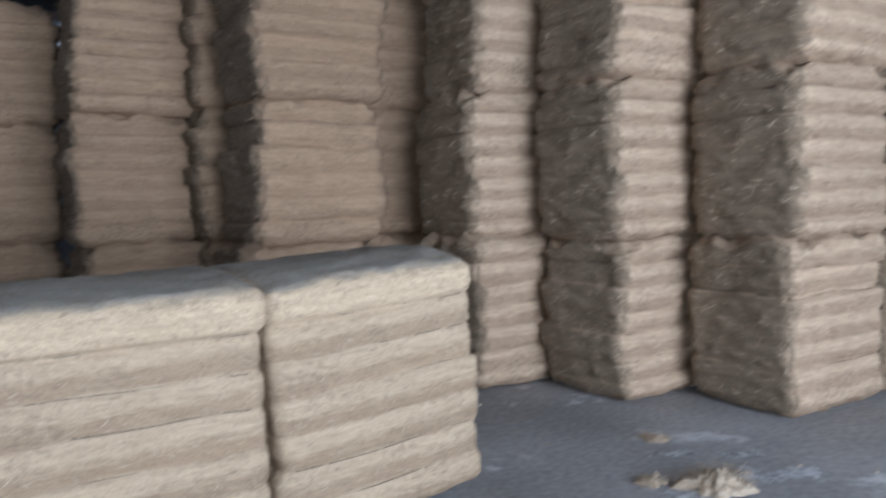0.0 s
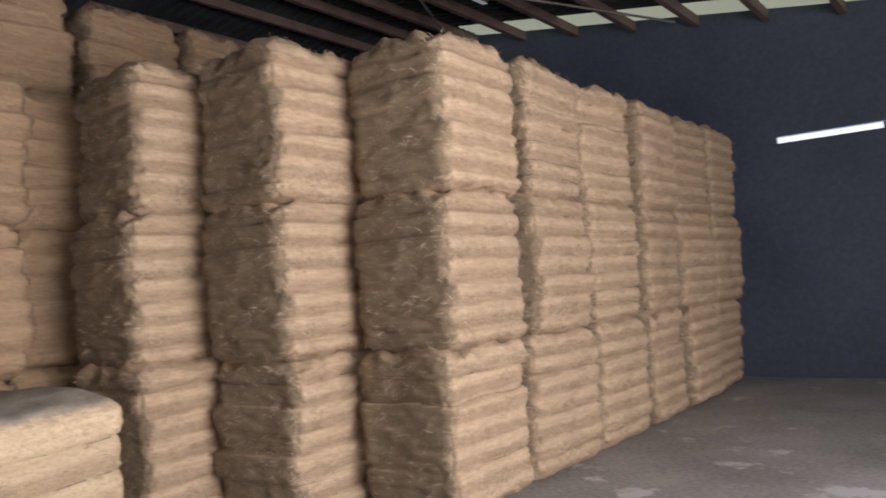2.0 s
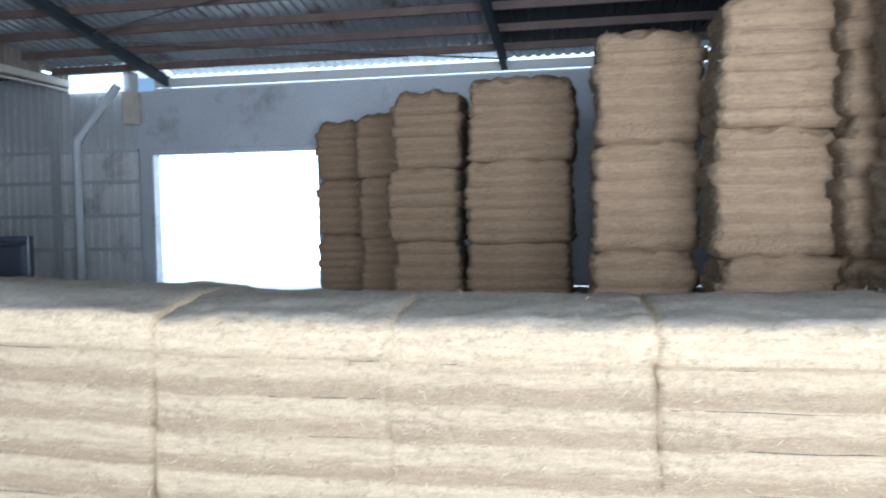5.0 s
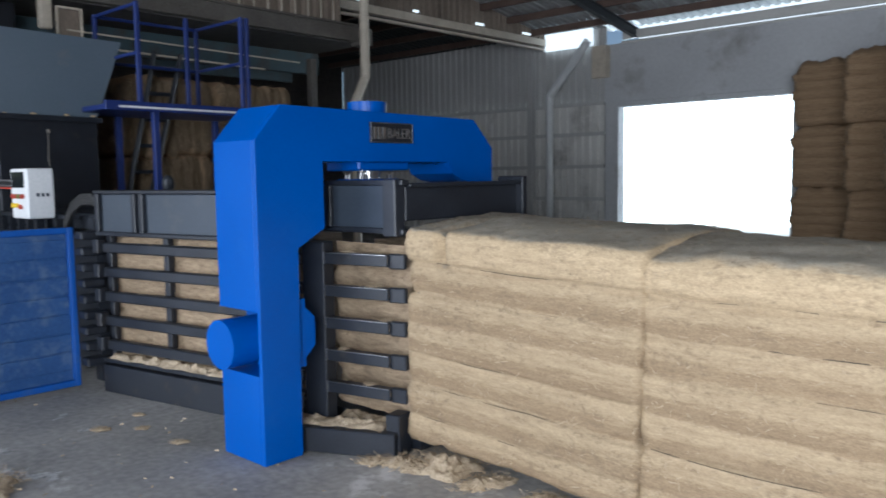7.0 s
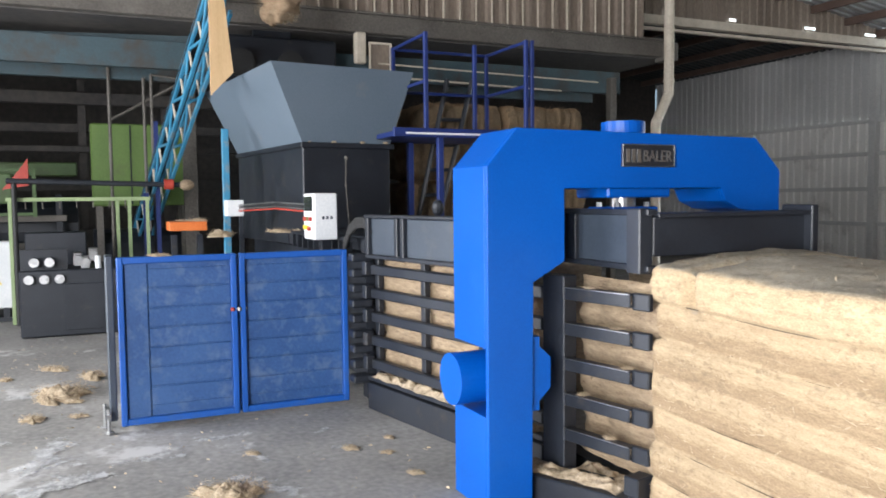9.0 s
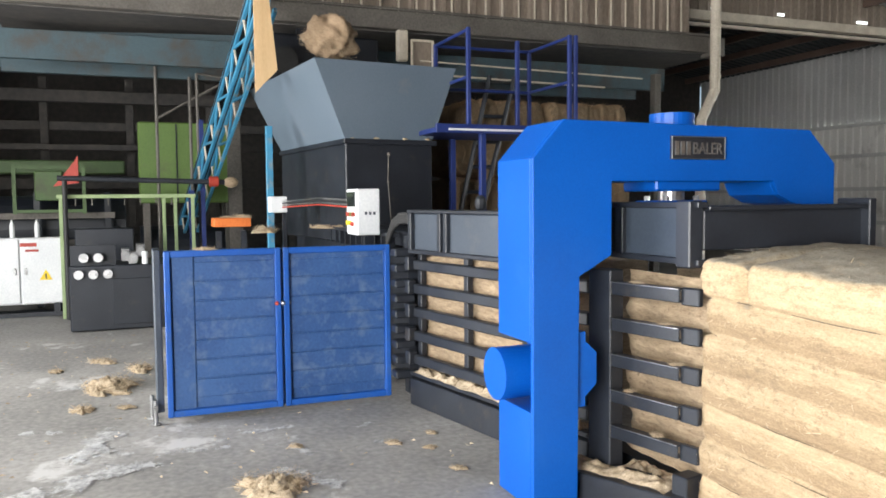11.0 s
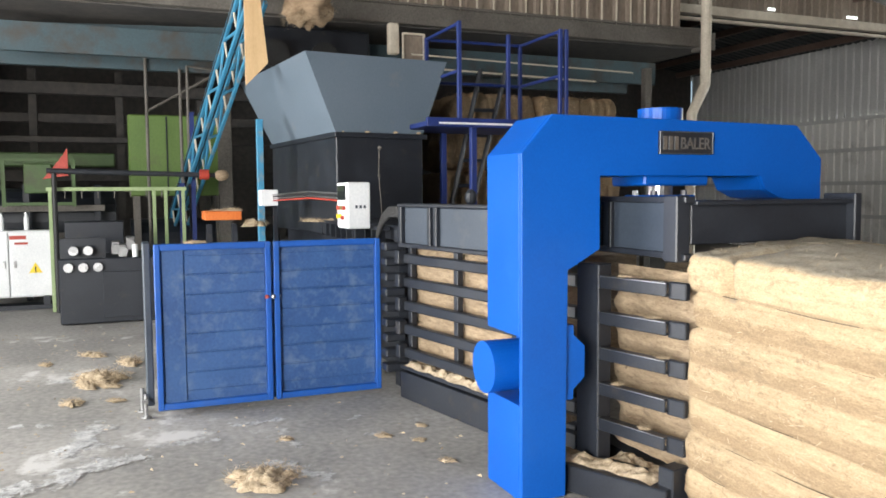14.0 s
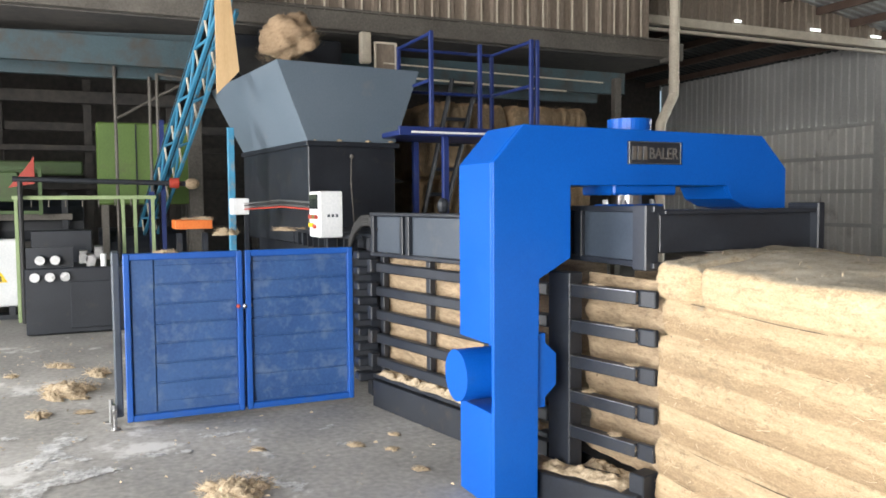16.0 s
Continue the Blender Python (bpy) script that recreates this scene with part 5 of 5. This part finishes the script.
part("cross_pipe", Mesh().cyl((-8.9, -1.50, 3.35), (-8.9, -0.98, 3.30), 0.016, 8), BEAMGREY, ss)
part("blue_post", Mesh().box((-8.85, -1.46, 1.5), (0.05, 0.06, 2.4)), BLUE_DARK, ss)
ob_ = tagged(new("orange_frame"), "low orange machine frame covered in fibre", "machine frame")
part("rail", Mesh().box((-6.4, -1.36, 1.30), (0.4, 0.40, 0.10), None, 0.006), ORANGE, ob_)
for y in (-1.50, -1.22):
    part("leg", Mesh().box((-6.4, y, 0.6), (0.08, 0.06, 1.2)), BLACK, ob_)

# ---- lamps under the roof ----
for x0, y, hang in ((4.82, 4.95, 0.92), (4.95, 10.3, 0.40), (-1.0, 8.6, 0.12), (12.2, 2.6, 0.15)):
    tl = tagged(new("tube_light"), "unlit white fluorescent tube fitting under the roof", "tube light", "tube lights")
    z = roof_z(y) - hang
    part("fitting", Mesh().box((x0 + 0.40, y, z + 0.04), (0.84, 0.09, 0.03), None, 0.006), BEAMGREY, tl)
    for d in (-0.022, 0.022):
        part("tube", Mesh().cyl((x0, y + d, z), (x0 + 0.8, y + d, z), 0.013, 10), WHITE, tl)
    for d in (0.1, 0.7):
        part("hanger", Mesh().cyl((x0 + d, y, z + 0.06), (x0 + d, y, z + hang + 0.02), 0.006, 6), BEAMGREY, tl)


# ---- fibre clumps ----
def clump(name, size, seed, strands=420, mat=FIBRE):
    """A ragged tuft: a lumpy core wrapped in loose curved strands, its base at z = 0."""
    rnd = random.Random(seed)
    m = Mesh()
    vs, fs = [], []
    if name == "fibre_clump":
        # a low ragged mound with a torn outline
        n, k = 44, 12
        for j in range(k + 1):
            for i in range(n):
                ph = 2 * math.pi * i / n
                out = 0.85 + 0.75 * noise.fractal(Vector((1.6 * math.cos(ph), 1.6 * math.sin(ph), seed)), 0.8, 2, 4)
                r_ = out * j / k
                x, y = r_ * math.cos(ph), r_ * math.sin(ph)
                lump = 0.8 + 0.6 * noise.fractal(Vector((x * 3.2, y * 3.2, seed * 2.0)), 0.9, 2, 4)
                z = size[2] * max(0.12, lump) * max(0.0, 1 - (j / k) ** 2.4) * 1.25
                vs.append((x * size[0], y * size[1], z if j < k else 0.0))
        fs = [(j * n + i, j * n + n + i, j * n + n + (i + 1) % n, j * n + (i + 1) % n) for j in range(k) for i in range(n)]
    else:
        n, k = 34, 22
        for j in range(k + 1):
            th = math.pi * j / k
            for i in range(n):
                ph = 2 * math.pi * i / n
                d = Vector((math.sin(th) * math.cos(ph), math.sin(th) * math.sin(ph), math.cos(th)))
                q = 0.95 + 0.42 * noise.fractal(d * 2.0 + Vector((seed, 0, 0)), 1.0, 2, 4) + 0.10 * noise.noise(d * 12 + Vector((0, seed, 0)))
                vs.append((d.x * size[0] * q, d.y * size[1] * q, size[2] * (1 + d.z * q)))
        fs = [(j * n + i, j * n + n + i, j * n + n + (i + 1) % n, j * n + (i + 1) % n) for j in range(k) for i in range(n)]
    m.add(vs, fs)
    me = m.data(name, mat, True)
    s = Mesh()
    for _ in range(strands * 3):
        d = Vector((rnd.gauss(0, 1), rnd.gauss(0, 1), rnd.uniform(-0.2, 1))).normalized()
        c = Vector((d.x * size[0], d.y * size[1], size[2] * (0.4 + d.z))) * rnd.uniform(0.45, 1.15)
        c.z = max(c.z, 0.004)
        t = Vector((rnd.gauss(0, 1), rnd.gauss(0, 1), rnd.gauss(0, 0.6))).normalized()
        ln = rnd.uniform(0.08, 0.32) * size[0]
        wd = t.cross(d)
        wd = wd.normalized() * rnd.uniform(0.0005, 0.0013) if wd.length > 1e-3 else Vector((0.0014, 0, 0))
        p1, p2 = c + t * ln * 0.5 + d * ln * 0.15, c + t * ln
        p1.z, p2.z = max(p1.z, 0.003), max(p2.z, 0.002)
        s.add([c - wd, c + wd, p1 + wd, p1 - wd, p2], [(0, 1, 2, 3), (3, 2, 4)])
    return me, s.data("loose_fibre", STRAND)


def put_clump(name, data, m, label, group):
    ob = tagged(new(name, data[0]), label, "fibre clump", group)
    ob.matrix_basis = m
    shared("loose_fibre", data[1], ob)
    return ob


TUFT = surface("pale_loose_tuft", (0.30, 0.225, 0.14), (0.56, 0.455, 0.32), 0.95, 0, 45, 160, 1.0, 0.012, (0.36, 0.6), (1, 1, 1.4), 0.06)
CL1 = [clump("fibre_clump", (0.17, 0.12, 0.055), 3, 300, TUFT), clump("fibre_clump", (0.13, 0.08, 0.026), 4, 200, TUFT), clump("fibre_clump", (0.08, 0.06, 0.015), 5, 120, TUFT)]
FLOORLABEL = "loose tuft of pale fibre lying on the floor"
for i, (x, y, kd, rz, sc) in enumerate(((-1.28, -1.75, 0, 75, 1.15), (-1.02, -1.88, 2, 20, 0.8), (-4.15, -2.62, 0, 70, 1.3), (-4.0, -2.72, 1, 20, 1.1), (-4.81, -2.39, 1, 10, 1.3), (-5.29, -2.73, 1, 50, 1.1),
                                        (-3.44, -2.80, 2, 0, 1.4), (-3.9, -2.55, 2, 40, 1.2), (-1.79, -0.92, 2, 30, 0.8), (-1.62, -0.74, 2, 80, 0.6), (-1.9, -0.62, 2, 10, 0.6), (-1.2, -0.72, 2, 40, 0.7),
                                        (-1.96, -1.50, 2, 15, 0.7), (6.78, -0.42, 0, 0, 1.2), (6.55, -0.2, 2, 30, 1.3), (7.1, 0.3, 2, 80, 1.3), (0.28, 0.0, 0, 15, 1.1),
                                        (0.55, -0.06, 1, 65, 1.2), (0.05, -0.12, 1, 5, 1.3), (0.9, -0.02, 2, 30, 1.5), (-0.1, -0.2, 2, 30, 1.2), (-3.4, -2.5, 2, 65, 0.9), (-5.0, -3.1, 2, 5, 1.0))):
    put_clump("fibre_clump", CL1[kd], pose(x, y, 0.001, 0, 0, rz) @ Matrix.Scale(sc, 4), FLOORLABEL, "floor tufts")
for x, y, z, kd in ((-6.35, -1.24, 1.352, 1), (-6.5, -1.40, 1.352, 2), (-4.6, -0.72, 1.27, 1), (-4.9, -0.44, 1.27, 2), (-5.6, -1.10, 1.20, 0), (-2.83, -1.95, 1.20, 2)):
    put_clump("fibre_clump", CL1[kd], pose(x, y, z, 0, 0, 33 * kd), "loose tuft of pale fibre caught on the machine", "machine tufts")
# fibre drifted along the ledges of the press
def drift(length, width, height, seed):
    m, n, k = Mesh(), int(length / 0.011), 11
    vs = []
    for i in range(n + 1):
        x = length * i / n
        for j in range(k + 1):
            y = width * (j / k - 0.5) * (0.8 + 0.5 * noise.noise(Vector((x * 7, seed, 0))))
            h_ = height * max(0.0, 1 - (2 * j / k - 1) ** 2) * max(0.0, 0.5 + 0.75 * noise.fractal(Vector((x * 14, j * 0.28, seed)), 0.9, 2, 4)) * min(1, i / 3, (n - i) / 3)
            vs.append((x, y + 0.008 * noise.noise(Vector((x * 40, j, seed))), h_))
    m.add(vs, [(i * (k + 1) + j, (i + 1) * (k + 1) + j, (i + 1) * (k + 1) + j + 1, i * (k + 1) + j + 1) for i in range(n) for j in range(k)])
    return m


for nm_, m_, L_, w_, h_, sd in (("sill", MID @ Matrix.Translation((0.05, 0.05, 0.2515)), 1.80, 0.13, 0.055, 2.0), ("base", BS @ Matrix.Translation((-0.66, 0.10, 0.1415)), 0.62, 0.20, 0.04, 5.0),
                                ("base", CH @ Matrix.Translation((-0.45, 0.10, 0.1225)), 0.44, 0.14, 0.06, 7.0)):
    ob_ = tagged(new("fibre_drift", drift(L_, w_, h_, sd).data("fibre_drift", TUFT, True)), "pale loose fibre drifted along the press " + nm_, "fibre drift", "machine drifts")
    ob_.matrix_basis = m_
for i, x_, kd in ((0, -0.30, 2), (1, -0.12, 2), (3, -0.34, 2), (4, -0.16, 2), (2, -0.05, 2)):
    put_clump("fibre_clump", CL1[kd], CH @ pose(x_, 0.012, 1.076 - 0.186 * i + 0.033, 0, 0, 40 * i) @ Matrix.Scale(0.55, 4), "small tuft of pale fibre caught on a channel bar", "machine tufts")
# scattered strands and dust on the floor
rs = random.Random(9)
s = Mesh()
for _ in range(1200):
    if rs.random() < 0.7:
        x, y = rs.uniform(-7, 1.0), rs.uniform(-4.2, -0.1)
    else:
        x, y = rs.uniform(5, 14), rs.uniform(-4, 1.5)
    a = rs.uniform(0, 6.28)
    t = Vector((math.cos(a), math.sin(a), 0))
    ln, wd = rs.uniform(0.006, 0.03), Vector((-t.y, t.x, 0)) * rs.uniform(0.0006, 0.0018)
    c = Vector((x, y, 0.004))
    s.add([c - wd, c + wd, c + t * ln + wd + Vector((0, 0, rs.uniform(0, 0.012))), c + t * ln * 1.4], [(0, 1, 2), (0, 2, 3)])
ob_ = tagged(new("fibre_litter", s.data("fibre_litter", STRAND)), "thin litter of fibre strands on the floor", "litter", "", "stuff")

# falling clumps: each waits on the tray at the conveyor head, drops once, and stays in the hopper
PUFF = [clump("falling_fibre", (0.24, 0.34, 0.22), 21, 700, FIBRE_MID), clump("falling_fibre", (0.22, 0.28, 0.26), 22, 650, FIBRE_MID), clump("falling_fibre", (0.22, 0.24, 0.20), 23, 600, FIBRE_MID)]
DROPS = [6.9, 7.45, 7.98, 8.5, 9.55, 10.3, 11.2, 12.1, 12.68, 13.62, 14.38, 15.27, 16.2]
puffs = []
for i, t in enumerate(DROPS):
    puffs.append((t, i, put_clump("falling_fibre", PUFF[i % 3], pose(0, 0, 0), "loose clump of brown fibre dropping into the hopper", "falling clumps")))


# ---- what moves ----
def motions():
    r2 = random.Random(4)
    for t, i, ob in puffs:
        x, y = -5.75 + r2.uniform(-0.1, 0.1), -0.36 + r2.uniform(-0.08, 0.10)
        a = r2.uniform(0, 360)
        wait = pose(-6.85 + 0.17 * (i % 3), -0.82 + 0.18 * (i % 5), 4.295 + 0.02 * (i // 5), 0, 0, a)
        end = pose(x, 0.0, 2.17, 10, 10, a + 25)
        rows = [(0, wait), (max(0.1, t - 1.9), wait), (t - 1.35, pose(-5.98, y, 4.22, 0, 10, a)), (t - 1.0, pose(x, y, 3.85, 4, 10, a)), (t - 0.45, pose(x, y, 3.45, 8, 12, a)),
                (t - 0.2, pose(x, y, 3.12, 12, 14, a + 6)), (t, pose(x, y + 0.05, 2.66, 18, 16, a + 12)), (t + 0.2, end)]
        if t + 0.2 < 16.0:
            rows.append((16.0, end))
        walk(ob, rows)


motions()
